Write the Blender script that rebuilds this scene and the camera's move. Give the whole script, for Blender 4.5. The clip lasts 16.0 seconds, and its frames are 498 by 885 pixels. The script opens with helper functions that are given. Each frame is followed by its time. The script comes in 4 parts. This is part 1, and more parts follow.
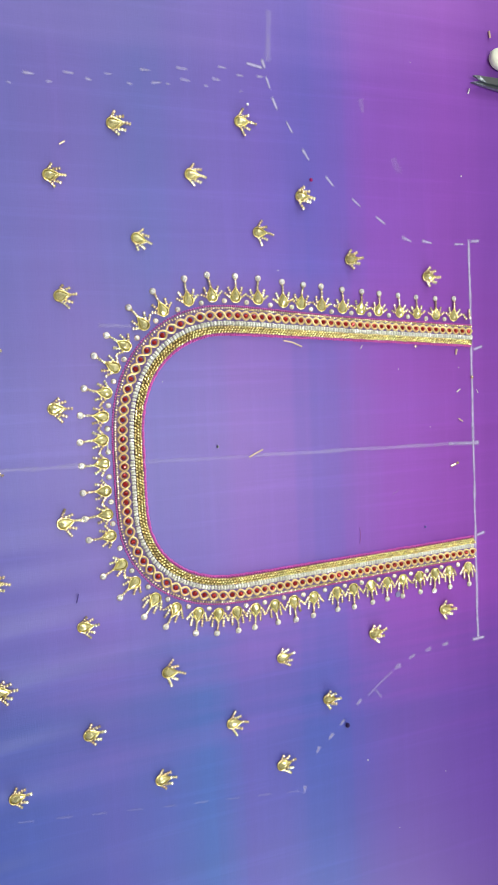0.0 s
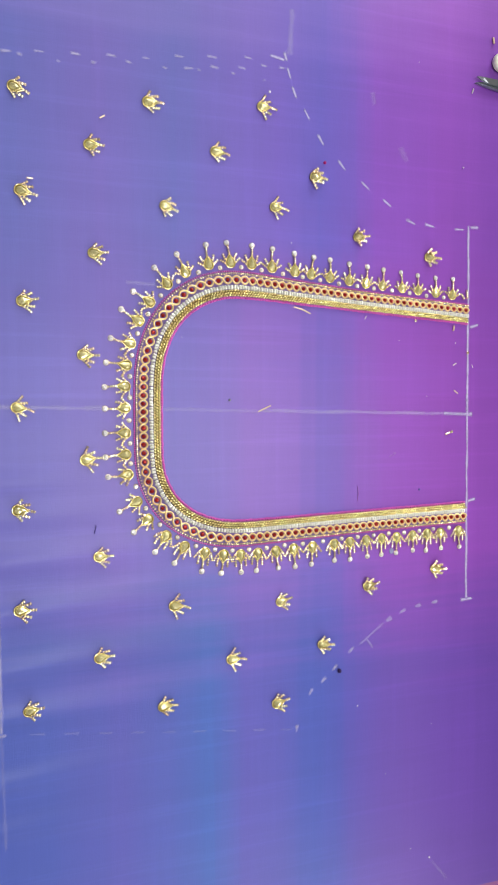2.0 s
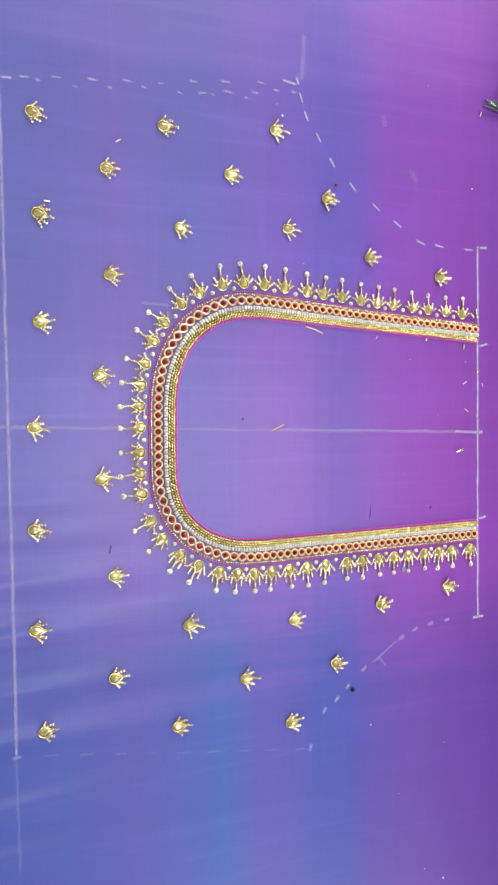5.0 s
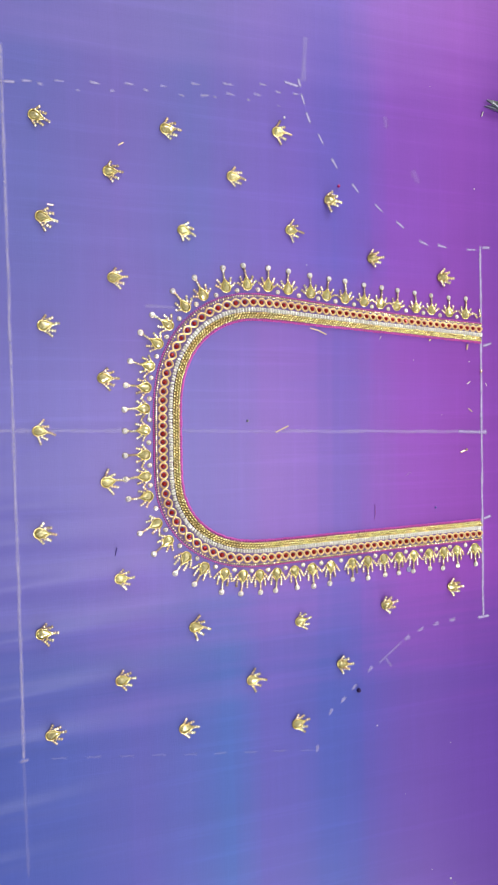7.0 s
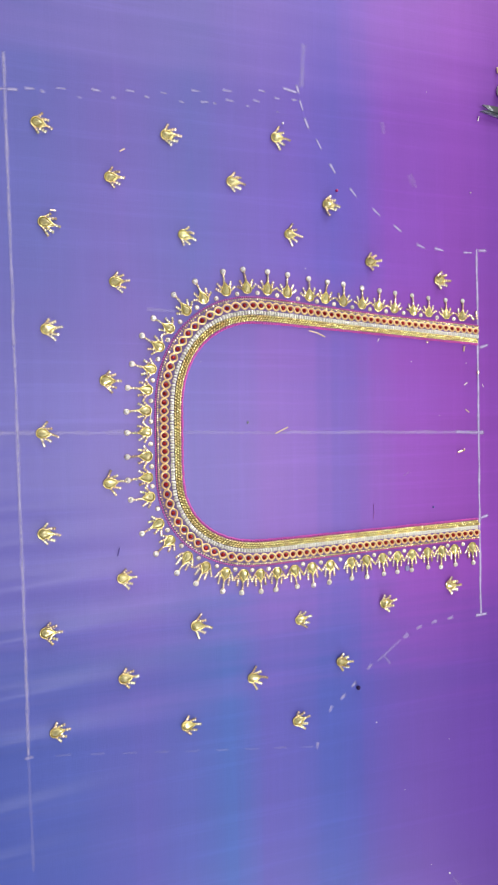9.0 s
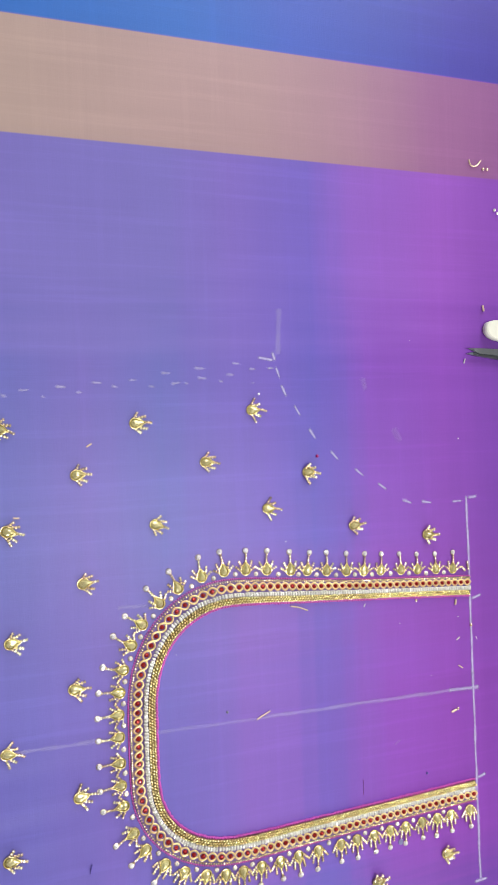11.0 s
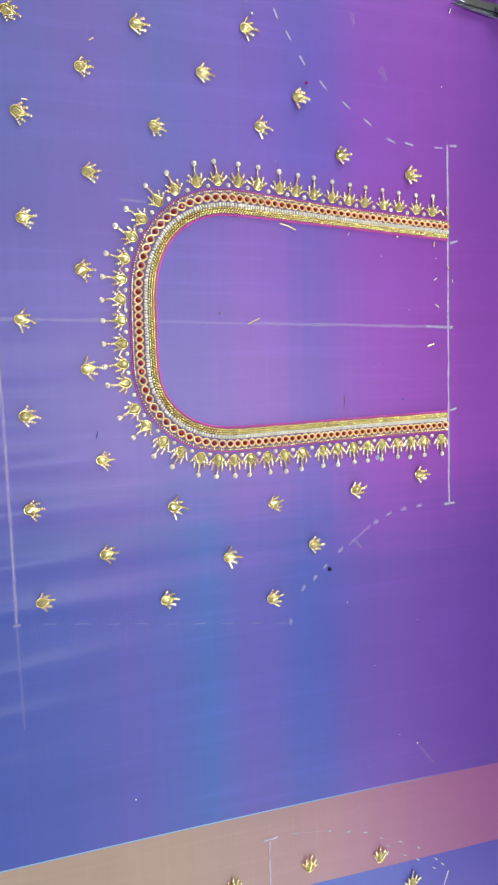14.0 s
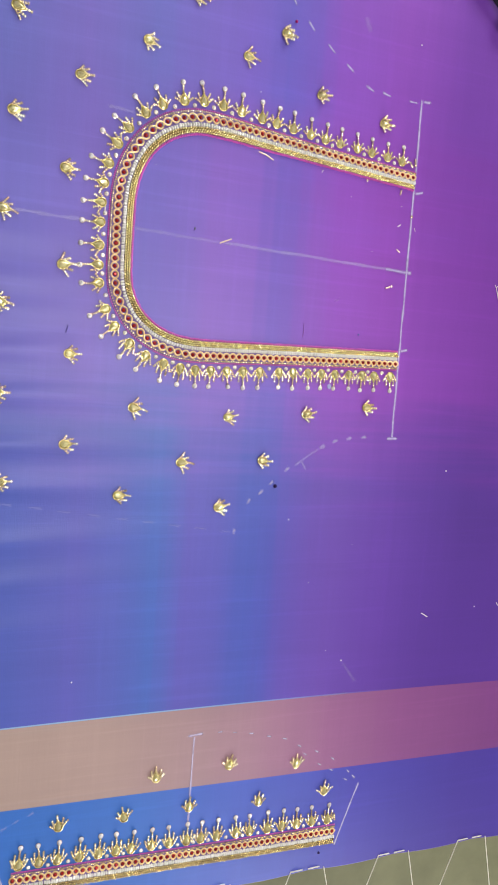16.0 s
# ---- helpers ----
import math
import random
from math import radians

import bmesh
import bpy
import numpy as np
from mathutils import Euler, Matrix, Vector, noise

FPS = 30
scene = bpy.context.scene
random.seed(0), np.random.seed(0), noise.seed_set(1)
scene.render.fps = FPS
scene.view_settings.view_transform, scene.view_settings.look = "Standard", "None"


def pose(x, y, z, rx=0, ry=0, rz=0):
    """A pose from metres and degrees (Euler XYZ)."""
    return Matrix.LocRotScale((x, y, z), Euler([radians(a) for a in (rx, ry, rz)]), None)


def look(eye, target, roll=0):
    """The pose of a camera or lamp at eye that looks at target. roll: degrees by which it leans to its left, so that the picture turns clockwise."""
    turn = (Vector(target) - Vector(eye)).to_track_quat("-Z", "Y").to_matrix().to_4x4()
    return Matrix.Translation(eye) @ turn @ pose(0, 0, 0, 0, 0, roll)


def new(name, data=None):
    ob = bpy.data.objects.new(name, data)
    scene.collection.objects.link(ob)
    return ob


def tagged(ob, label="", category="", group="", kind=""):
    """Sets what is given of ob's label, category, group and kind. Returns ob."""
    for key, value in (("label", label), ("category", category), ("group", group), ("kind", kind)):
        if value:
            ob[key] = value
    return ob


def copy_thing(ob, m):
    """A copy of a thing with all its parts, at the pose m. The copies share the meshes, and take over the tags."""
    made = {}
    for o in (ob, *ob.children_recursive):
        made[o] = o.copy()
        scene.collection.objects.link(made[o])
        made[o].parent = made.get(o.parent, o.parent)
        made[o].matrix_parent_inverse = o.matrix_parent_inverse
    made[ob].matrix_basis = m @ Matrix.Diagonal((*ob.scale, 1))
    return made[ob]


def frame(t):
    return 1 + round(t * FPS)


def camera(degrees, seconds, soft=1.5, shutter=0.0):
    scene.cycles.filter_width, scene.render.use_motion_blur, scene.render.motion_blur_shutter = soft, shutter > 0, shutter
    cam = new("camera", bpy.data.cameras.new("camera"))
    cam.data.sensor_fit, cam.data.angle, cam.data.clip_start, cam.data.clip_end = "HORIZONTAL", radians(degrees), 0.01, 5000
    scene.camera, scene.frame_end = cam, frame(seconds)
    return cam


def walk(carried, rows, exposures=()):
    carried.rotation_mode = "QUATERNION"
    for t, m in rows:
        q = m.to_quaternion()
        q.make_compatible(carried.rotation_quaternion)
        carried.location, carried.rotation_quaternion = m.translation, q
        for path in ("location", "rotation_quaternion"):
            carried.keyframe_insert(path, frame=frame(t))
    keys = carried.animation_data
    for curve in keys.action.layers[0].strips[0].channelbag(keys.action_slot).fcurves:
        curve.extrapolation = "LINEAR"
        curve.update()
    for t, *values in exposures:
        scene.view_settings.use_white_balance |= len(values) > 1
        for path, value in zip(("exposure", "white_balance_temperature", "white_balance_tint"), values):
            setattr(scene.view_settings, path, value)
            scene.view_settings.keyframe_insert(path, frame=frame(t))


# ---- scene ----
cam = camera(39.2, 16.0, 1.4)
PATH = [
    (0, (-0.1529, 0.0532, 0.9722), (0.4919, -0.1020, -0.9146), 100.26),
    (0.5, (-0.1486, 0.0288, 0.9739), (0.4535, -0.0650, -0.9310), 98.70),
    (1, (-0.1651, 0.0082, 0.9830), (0.4164, -0.0753, -0.9287), 97.58),
    (1.5, (-0.1841, 0.0020, 1.0136), (0.4018, -0.0852, -0.8966), 97.52),
    (2, (-0.1675, 0.0048, 1.0166), (0.4514, -0.0859, -0.8830), 97.78),
    (2.5, (-0.1746, -0.0026, 1.0128), (0.4578, -0.0945, -0.8824), 96.81),
    (3, (-0.1808, 0.0044, 1.0092), (0.4438, -0.0873, -0.8886), 96.59),
    (3.5, (-0.1797, 0.0138, 1.0120), (0.4466, -0.0758, -0.8853), 97.65),
    (4, (-0.1799, 0.0108, 1.0154), (0.4492, -0.0586, -0.8818), 95.80),
    (6.5, (-0.1815, 0.0091, 1.0148), (0.4399, -0.0405, -0.8856), 93.82),
    (7, (-0.1826, 0.0099, 1.0148), (0.4401, -0.0401, -0.8851), 93.66),
    (7.5, (-0.1810, 0.0089, 1.0193), (0.4388, -0.0397, -0.8816), 93.55),
    (8, (-0.1804, 0.0087, 1.0182), (0.4409, -0.0433, -0.8821), 93.67),
    (8.5, (-0.1821, 0.0113, 1.0184), (0.4428, -0.0390, -0.8809), 93.47),
    (9, (-0.1857, 0.0108, 1.0221), (0.4388, -0.0385, -0.8772), 93.40),
    (9.5, (-0.1830, 0.0213, 1.0263), (0.4361, -0.0293, -0.8748), 93.49),
    (10, (-0.1679, 0.0794, 1.0156), (0.4593, 0.0281, -0.8828), 93.23),
    (10.2, (-0.1633, 0.1220, 1.0100), (0.4679, 0.0741, -0.8871), 92.79),
    (11.25, (-0.1510, 0.2180, 1.0020), (0.4480, 0.2210, -0.9060), 87.6),
    (12.3, (-0.1669, 0.1157, 1.0196), (0.3983, 0.0894, -0.8987), 90.06),
    (12.5, (-0.1729, 0.0828, 1.0236), (0.3954, 0.0297, -0.8932), 92.86),
    (13, (-0.1740, 0.0181, 1.0304), (0.3900, -0.0915, -0.8853), 98.46),
    (13.5, (-0.1682, -0.0184, 1.0415), (0.4019, -0.1815, -0.8686), 102.66),
    (14, (-0.1698, -0.0430, 1.0545), (0.4352, -0.2167, -0.8439), 103.79),
    (14.5, (-0.1829, -0.0795, 1.0702), (0.4398, -0.2623, -0.8216), 105.68),
    (15, (-0.1937, -0.1118, 1.0824), (0.4295, -0.3031, -0.8084), 107.55),
    (15.5, (-0.1912, -0.1212, 1.0987), (0.4677, -0.3200, -0.7792), 108.92),
    (16, (-0.1801, -0.1070, 1.0938), (0.5372, -0.3013, -0.7629), 108.40),
]
walk(cam, [(t, look(eye, target, roll)) for t, eye, target, roll in PATH],
     [(0.0, 0.0, 6500, 0), (1.0, 0.0, 6500, 2), (2.0, 0.0, 6500, 6), (3.5, 0.0, 6500, 5), (4.2, 0.0, 6500, 6), (6.5, 0.0, 6500, 10), (9.5, 0.0, 6500, 10),
      (10.0, 0.06, 6500, 10), (12.3, -0.14, 6150, 9), (13.0, -0.03, 6450, 4), (15.0, -0.03, 6500, 7), (16.0, -0.06, 6450, 12)])

# ---------------------------------------------------------------- light
CL = 0.5          # height of the stretched cloth above the floor

world = bpy.data.worlds.new("daylight")
scene.world = world
world.use_nodes = True
wn = world.node_tree
sky = wn.nodes.new("ShaderNodeTexSky")
sky.sky_type = 'NISHITA'
sky.sun_disc = False
sky.sun_elevation = radians(42)
sky.sun_rotation = radians(200)
wn.links.new(sky.outputs[0], wn.nodes["Background"].inputs[0])
wn.nodes["Background"].inputs[1].default_value = 0.12


def window_light(name, m, w, h, watts, colour):
    d = bpy.data.lights.new(name, 'AREA')
    d.shape, d.size, d.size_y, d.energy, d.color = 'RECTANGLE', w, h, watts, colour
    ob = new(name, d)
    ob.matrix_world = m
    return ob


# daylight through a window and an open doorway, and a tube lamp under the ceiling
window_light("window_daylight", look((0.9, 2.46, 1.75), (0.1, 0.1, 0.5)), 1.5, 1.3, 54, (1.0, 0.97, 0.94))
window_light("doorway_daylight", look((0.9, -2.46, 1.45), (0.1, 0.0, 0.5)), 0.6, 1.2, 44, (1.0, 0.96, 0.91))
window_light("tube_lamp_light", look((0.35, -0.15, 2.58), (0.3499, -0.15, 0.5)), 1.2, 0.10, 24, (1.0, 0.97, 0.94))


# ---------------------------------------------------------------- materials
def lin(r, g, b, k=1.0):
    """Linear colour of an 8-bit sRGB triple."""
    f = lambda c: (c / 12.92 if c <= 0.04045 else ((c + 0.055) / 1.055) ** 2.4)
    return (f(r / 255) * k, f(g / 255) * k, f(b / 255) * k, 1)


def material(name):
    m = bpy.data.materials.new(name)
    m.use_nodes = True
    nt = m.node_tree
    return m, nt, nt.nodes["Principled BSDF"]


def node(nt, kind, **values):
    n = nt.nodes.new(kind)
    for k, v in values.items():
        n.inputs[k].default_value = v
    return n


def coords(nt, scale=(1, 1, 1)):
    tc = nt.nodes.new("ShaderNodeTexCoord")
    mp = node(nt, "ShaderNodeMapping", Scale=scale)
    nt.links.new(tc.outputs["Object"], mp.inputs["Vector"])
    return mp.outputs["Vector"]


def noise_tex(nt, scale, vec_scale=(1, 1, 1), detail=3.0, rough=0.55):
    n = node(nt, "ShaderNodeTexNoise", Scale=scale, Detail=detail, Roughness=rough)
    nt.links.new(coords(nt, vec_scale), n.inputs["Vector"])
    return n.outputs["Fac"]


def math_node(nt, op, a, b=None, c=None):
    n = nt.nodes.new("ShaderNodeMath")
    n.operation = op
    for i, v in enumerate((a, b, c)):
        if v is None:
            continue
        if isinstance(v, (int, float)):
            n.inputs[i].default_value = v
        else:
            nt.links.new(v, n.inputs[i])
    return n.outputs[0]


def smooth(nt, value, lo, hi):
    n = nt.nodes.new("ShaderNodeMapRange")
    n.interpolation_type = 'SMOOTHSTEP'
    nt.links.new(value, n.inputs["Value"])
    n.inputs["From Min"].default_value, n.inputs["From Max"].default_value = lo, hi
    return n.outputs["Result"]


def mix_colour(nt, fac, a, b, blend='MIX'):
    n = nt.nodes.new("ShaderNodeMix")
    n.data_type, n.blend_type = 'RGBA', blend
    for sock, v in ((n.inputs[0], fac), (n.inputs[6], a), (n.inputs[7], b)):
        if isinstance(v, (int, float, tuple)):
            sock.default_value = v
        else:
            nt.links.new(v, sock)
    return n.outputs[2]


def ramp(nt, value, stops):
    n = nt.nodes.new("ShaderNodeValToRGB")
    el = n.color_ramp.elements
    while len(el) < len(stops):
        el.new(1.0)
    for e, (p, c) in zip(el, stops):
        e.position, e.color = p, c
    nt.links.new(value, n.inputs["Fac"])
    return n.outputs["Color"]


def bump(nt, bsdf, height, strength, distance):
    n = node(nt, "ShaderNodeBump", Strength=strength, Distance=distance)
    nt.links.new(height, n.inputs["Height"])
    nt.links.new(n.outputs["Normal"], bsdf.inputs["Normal"])


DYE = 0.885


def silk():
    """Shot silk: the warp runs along y and changes colour across x; the weft changes along y, with a zari band near
    each hem. The tones along y also hold painted sheen.
    """
    m, nt, bsdf = material("shot_silk")
    tc = nt.nodes.new("ShaderNodeTexCoord")
    sep = nt.nodes.new("ShaderNodeSeparateXYZ")
    nt.links.new(tc.outputs["Object"], sep.inputs[0])
    x, y = sep.outputs[0], sep.outputs[1]
    streak = noise_tex(nt, 1.0, (70, 1.2, 1), 4)
    weft = noise_tex(nt, 1.0, (2.2, 34, 1), 4)
    patch = noise_tex(nt, 5.0, (1, 1, 1), 2)
    xs = math_node(nt, 'MULTIPLY_ADD', math_node(nt, 'SUBTRACT', streak, 0.5), 0.03, x)
    u = math_node(nt, 'DIVIDE', math_node(nt, 'ADD', xs, 0.25), 0.65)
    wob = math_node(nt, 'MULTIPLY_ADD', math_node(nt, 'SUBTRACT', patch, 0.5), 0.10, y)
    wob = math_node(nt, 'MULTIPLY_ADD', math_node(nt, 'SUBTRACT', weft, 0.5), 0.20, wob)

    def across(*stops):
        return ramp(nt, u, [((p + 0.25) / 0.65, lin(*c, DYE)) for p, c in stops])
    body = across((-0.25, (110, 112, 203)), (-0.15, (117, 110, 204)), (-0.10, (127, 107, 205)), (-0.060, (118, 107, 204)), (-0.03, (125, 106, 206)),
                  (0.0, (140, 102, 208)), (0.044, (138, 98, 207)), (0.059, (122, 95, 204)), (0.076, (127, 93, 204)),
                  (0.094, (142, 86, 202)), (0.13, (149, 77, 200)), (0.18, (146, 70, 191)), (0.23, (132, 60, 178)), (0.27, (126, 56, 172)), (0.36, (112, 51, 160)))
    # bluer towards the near hem: partly weft, partly slanting sheen put into the colour
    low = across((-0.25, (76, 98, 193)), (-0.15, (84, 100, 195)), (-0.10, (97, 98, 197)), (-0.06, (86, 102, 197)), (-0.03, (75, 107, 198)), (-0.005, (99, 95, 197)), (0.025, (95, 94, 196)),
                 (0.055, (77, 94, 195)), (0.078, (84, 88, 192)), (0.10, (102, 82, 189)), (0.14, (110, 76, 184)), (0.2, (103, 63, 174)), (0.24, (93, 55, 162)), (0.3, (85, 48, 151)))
    hem = across((-0.25, (50, 118, 208)), (-0.03, (56, 114, 208)), (0.06, (68, 98, 204)), (0.13, (71, 86, 194)),
                 (0.2, (72, 68, 180)), (0.33, (71, 55, 160)))
    zari = across((-0.25, (185, 165, 153)), (-0.06, (181, 155, 151)), (0.03, (173, 141, 151)), (0.10, (165, 121, 150)),
                  (0.16, (156, 101, 149)), (0.24, (142, 80, 143)), (0.36, (124, 64, 133)))
    far_zari = across((-0.25, (190, 170, 158)), (0.03, (184, 152, 158)), (0.10, (178, 138, 160)), (0.18, (160, 106, 158)), (0.3, (138, 78, 150)))
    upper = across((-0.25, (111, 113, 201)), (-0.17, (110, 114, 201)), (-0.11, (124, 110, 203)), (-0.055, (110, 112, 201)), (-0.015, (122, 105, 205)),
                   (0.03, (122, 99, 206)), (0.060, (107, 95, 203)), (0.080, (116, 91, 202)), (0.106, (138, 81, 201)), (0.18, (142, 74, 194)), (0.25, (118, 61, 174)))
    # lighter far end: the window's reflection on the silk is painted into these stops
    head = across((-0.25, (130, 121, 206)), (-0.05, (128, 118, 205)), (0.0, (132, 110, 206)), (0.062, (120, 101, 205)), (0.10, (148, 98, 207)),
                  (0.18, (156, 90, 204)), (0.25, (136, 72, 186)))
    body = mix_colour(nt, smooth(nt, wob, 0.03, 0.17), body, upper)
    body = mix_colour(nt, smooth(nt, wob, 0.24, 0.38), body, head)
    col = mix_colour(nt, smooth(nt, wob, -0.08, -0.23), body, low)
    yu = math_node(nt, 'ADD', y, math_node(nt, 'MULTIPLY_ADD', math_node(nt, 'MULTIPLY', x, x), 0.035, 0.0012))    # the band's edges bow
    yl = math_node(nt, 'ADD', y, math_node(nt, 'MULTIPLY_ADD', x, 0.018, -0.0005))
    col = mix_colour(nt, math_node(nt, 'ADD', smooth(nt, yl, -0.4975, -0.4985), smooth(nt, y, 0.511, 0.513)), col, hem)
    edge_lo = math_node(nt, 'MULTIPLY', smooth(nt, yu, -0.4185, -0.4195), smooth(nt, yl, -0.4985, -0.4975))
    edge_hi = math_node(nt, 'MULTIPLY', smooth(nt, y, 0.4290, 0.4305), smooth(nt, y, 0.512, 0.511))
    col = mix_colour(nt, edge_lo, col, zari)
    col = mix_colour(nt, edge_hi, col, far_zari)
    rib = math_node(nt, 'MULTIPLY', smooth(nt, yu, -0.4195, -0.4188), smooth(nt, yu, -0.4175, -0.4182))
    col = mix_colour(nt, math_node(nt, 'MULTIPLY', rib, smooth(nt, x, 0.25, -0.05)), col, lin(150, 186, 228, DYE))
    # uneven threads, soft stains
    fine = noise_tex(nt, 1.0, (420, 6, 1), 3)
    fine2 = noise_tex(nt, 1.0, (6, 420, 1), 3)
    v = math_node(nt, 'ADD', math_node(nt, 'MULTIPLY', fine, 0.045), math_node(nt, 'MULTIPLY', fine2, 0.045))
    v = math_node(nt, 'ADD', v, math_node(nt, 'MULTIPLY', weft, 0.18))
    v = math_node(nt, 'ADD', v, math_node(nt, 'MULTIPLY', noise_tex(nt, 9.0), 0.18))
    slub = smooth(nt, noise_tex(nt, 1.0, (7, 170, 1), 3), 0.50, 0.75)
    v = math_node(nt, 'ADD', v, math_node(nt, 'MULTIPLY', slub, 0.065))
    v = math_node(nt, 'ADD', v, math_node(nt, 'MULTIPLY', smooth(nt, noise_tex(nt, 1.0, (130, 5, 1), 3), 0.5, 0.75), 0.035))
    v = math_node(nt, 'ADD', v, 0.737)
    comb = nt.nodes.new("ShaderNodeCombineXYZ")
    for i in range(3):
        nt.links.new(v, comb.inputs[i])
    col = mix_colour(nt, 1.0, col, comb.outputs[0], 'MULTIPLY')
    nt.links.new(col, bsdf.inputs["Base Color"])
    bsdf.inputs["Roughness"].default_value = 0.42
    bsdf.inputs["Specular IOR Level"].default_value = 0.42
    bsdf.inputs["Sheen Weight"].default_value = 0.3
    bsdf.inputs["Sheen Roughness"].default_value = 0.4
    bsdf.inputs["Sheen Tint"].default_value = (0.75, 0.5, 0.9, 1)
    weave = math_node(nt, 'ADD', noise_tex(nt, 1.0, (1500, 120, 1), 2), noise_tex(nt, 1.0, (120, 1500, 1), 2))
    weave = math_node(nt, 'ADD', weave, math_node(nt, 'MULTIPLY', noise_tex(nt, 40.0), 1.5))
    bump(nt, bsdf, weave, 0.10, 0.0004)
    return m


def cut_facets(nt, bsdf, cell, tilt):
    """Cut facets: small cells of the surface lean each its own way; every piece is cut differently."""
    rnd = nt.nodes.new("ShaderNodeObjectInfo").outputs["Random"]
    geo = nt.nodes.new("ShaderNodeNewGeometry")
    shift = nt.nodes.new("ShaderNodeVectorMath")
    shift.operation = 'ADD'
    nt.links.new(coords(nt), shift.inputs[0])
    nt.links.new(rnd, shift.inputs[1])
    cells = node(nt, "ShaderNodeTexVoronoi", Scale=1.0 / cell)
    nt.links.new(shift.outputs[0], cells.inputs["Vector"])
    lean = nt.nodes.new("ShaderNodeVectorMath")
    lean.operation = 'MULTIPLY_ADD'
    nt.links.new(cells.outputs["Color"], lean.inputs[0])
    lean.inputs[1].default_value = (tilt, tilt, 0)
    lean.inputs[2].default_value = (-tilt / 2, -tilt / 2, 0)
    total = nt.nodes.new("ShaderNodeVectorMath")
    total.operation = 'ADD'
    nt.links.new(geo.outputs["Normal"], total.inputs[0])
    nt.links.new(lean.outputs[0], total.inputs[1])
    unit = nt.nodes.new("ShaderNodeVectorMath")
    unit.operation = 'NORMALIZE'
    nt.links.new(total.outputs[0], unit.inputs[0])
    nt.links.new(unit.outputs[0], bsdf.inputs["Normal"])


def plain(name, colour, rough=0.5, metal=0.0, spec=0.5, vary=0.25, scale=300.0, relief=0.0, cell=0.0, tilt=0.9):
    """A surface of one pigment with grain and a slow change of tone; each piece differs a little."""
    m, nt, bsdf = material(name)
    rnd = nt.nodes.new("ShaderNodeObjectInfo").outputs["Random"]
    isl = nt.nodes.new("ShaderNodeNewGeometry").outputs["Random Per Island"]
    v = math_node(nt, 'ADD', math_node(nt, 'MULTIPLY', noise_tex(nt, scale), vary), math_node(nt, 'MULTIPLY', noise_tex(nt, scale * 0.12), vary))
    v = math_node(nt, 'ADD', v, math_node(nt, 'MULTIPLY', math_node(nt, 'ADD', rnd, isl), vary * 0.5))
    v = math_node(nt, 'ADD', v, 1.0 - 1.5 * vary)
    comb = nt.nodes.new("ShaderNodeCombineXYZ")
    for i in range(3):
        nt.links.new(v, comb.inputs[i])
    nt.links.new(mix_colour(nt, 1.0, colour, comb.outputs[0], 'MULTIPLY'), bsdf.inputs["Base Color"])
    bsdf.inputs["Roughness"].default_value = rough
    bsdf.inputs["Metallic"].default_value = metal
    bsdf.inputs["Specular IOR Level"].default_value = spec
    if relief:
        bump(nt, bsdf, noise_tex(nt, scale * 2), 0.5, relief)
    if cell:
        cut_facets(nt, bsdf, cell, tilt)
    return m


def chalk_material(name, cover):
    """Chalk rubbed over silk: it catches on the threads and lets the cloth show between."""
    m, nt, bsdf = material(name)
    bsdf.inputs["Base Color"].default_value = lin(214, 208, 244)
    bsdf.inputs["Roughness"].default_value = 0.95
    uv = nt.nodes.new("ShaderNodeTexCoord").outputs["UV"]
    sep = nt.nodes.new("ShaderNodeSeparateXYZ")
    nt.links.new(uv, sep.inputs[0])
    u = math_node(nt, 'ABSOLUTE', math_node(nt, 'MULTIPLY_ADD', sep.outputs[0], 2.0, -1.0))
    v = math_node(nt, 'ABSOLUTE', math_node(nt, 'MULTIPLY_ADD', sep.outputs[1], 2.0, -1.0))
    rim_u, rim_v = smooth(nt, u, 1.0, 0.1), smooth(nt, v, 1.0, 0.55)
    n = math_node(nt, 'ADD', math_node(nt, 'MULTIPLY', noise_tex(nt, 420.0), 0.5), math_node(nt, 'MULTIPLY', noise_tex(nt, 60.0), 0.7))
    a = math_node(nt, 'MULTIPLY', smooth(nt, n, -0.05, 0.95), cover)
    a = math_node(nt, 'MULTIPLY', a, math_node(nt, 'MULTIPLY', rim_u, rim_v))
    nt.links.new(a, bsdf.inputs["Alpha"])
    return m


M_SILK = silk()
M_GOLD = plain("gold_wire", lin(248, 234, 172), 0.22, 0.80, 0.7, 0.4)
M_LOOP = plain("rosy_gold_wire", lin(248, 220, 164), 0.28, 0.65, 0.7, 0.4)
M_BEAD = plain("antique_gold_bead", lin(246, 226, 192), 0.20, 0.82, 0.9, 0.9)
M_ROPE = plain("gold_seed_bead", lin(248, 228, 170), 0.24, 0.78, 0.9, 0.75)
M_STONE = plain("foiled_olive_gold_glass", lin(250, 243, 186), 0.09, 0.66, 1.0, 0.3, 120, 0.0, 0.0026, 0.7)
M_BUGLE = plain("pale_gold_bugle", lin(244, 220, 190), 0.25, 0.25, 0.7, 0.2)
M_RED = plain("foiled_ruby_glass", lin(182, 46, 52), 0.10, 0.5, 1.0, 0.5, 150, 0.0, 0.0014, 0.9)
M_GARNET = plain("garnet_glass", lin(172, 34, 116), 0.12, 0.2, 0.8, 0.2)
M_CRYSTAL = plain("foiled_clear_crystal", lin(254, 254, 255), 0.05, 0.26, 1.0, 0.25, 1500, 0.0, 0.0012, 1.3)
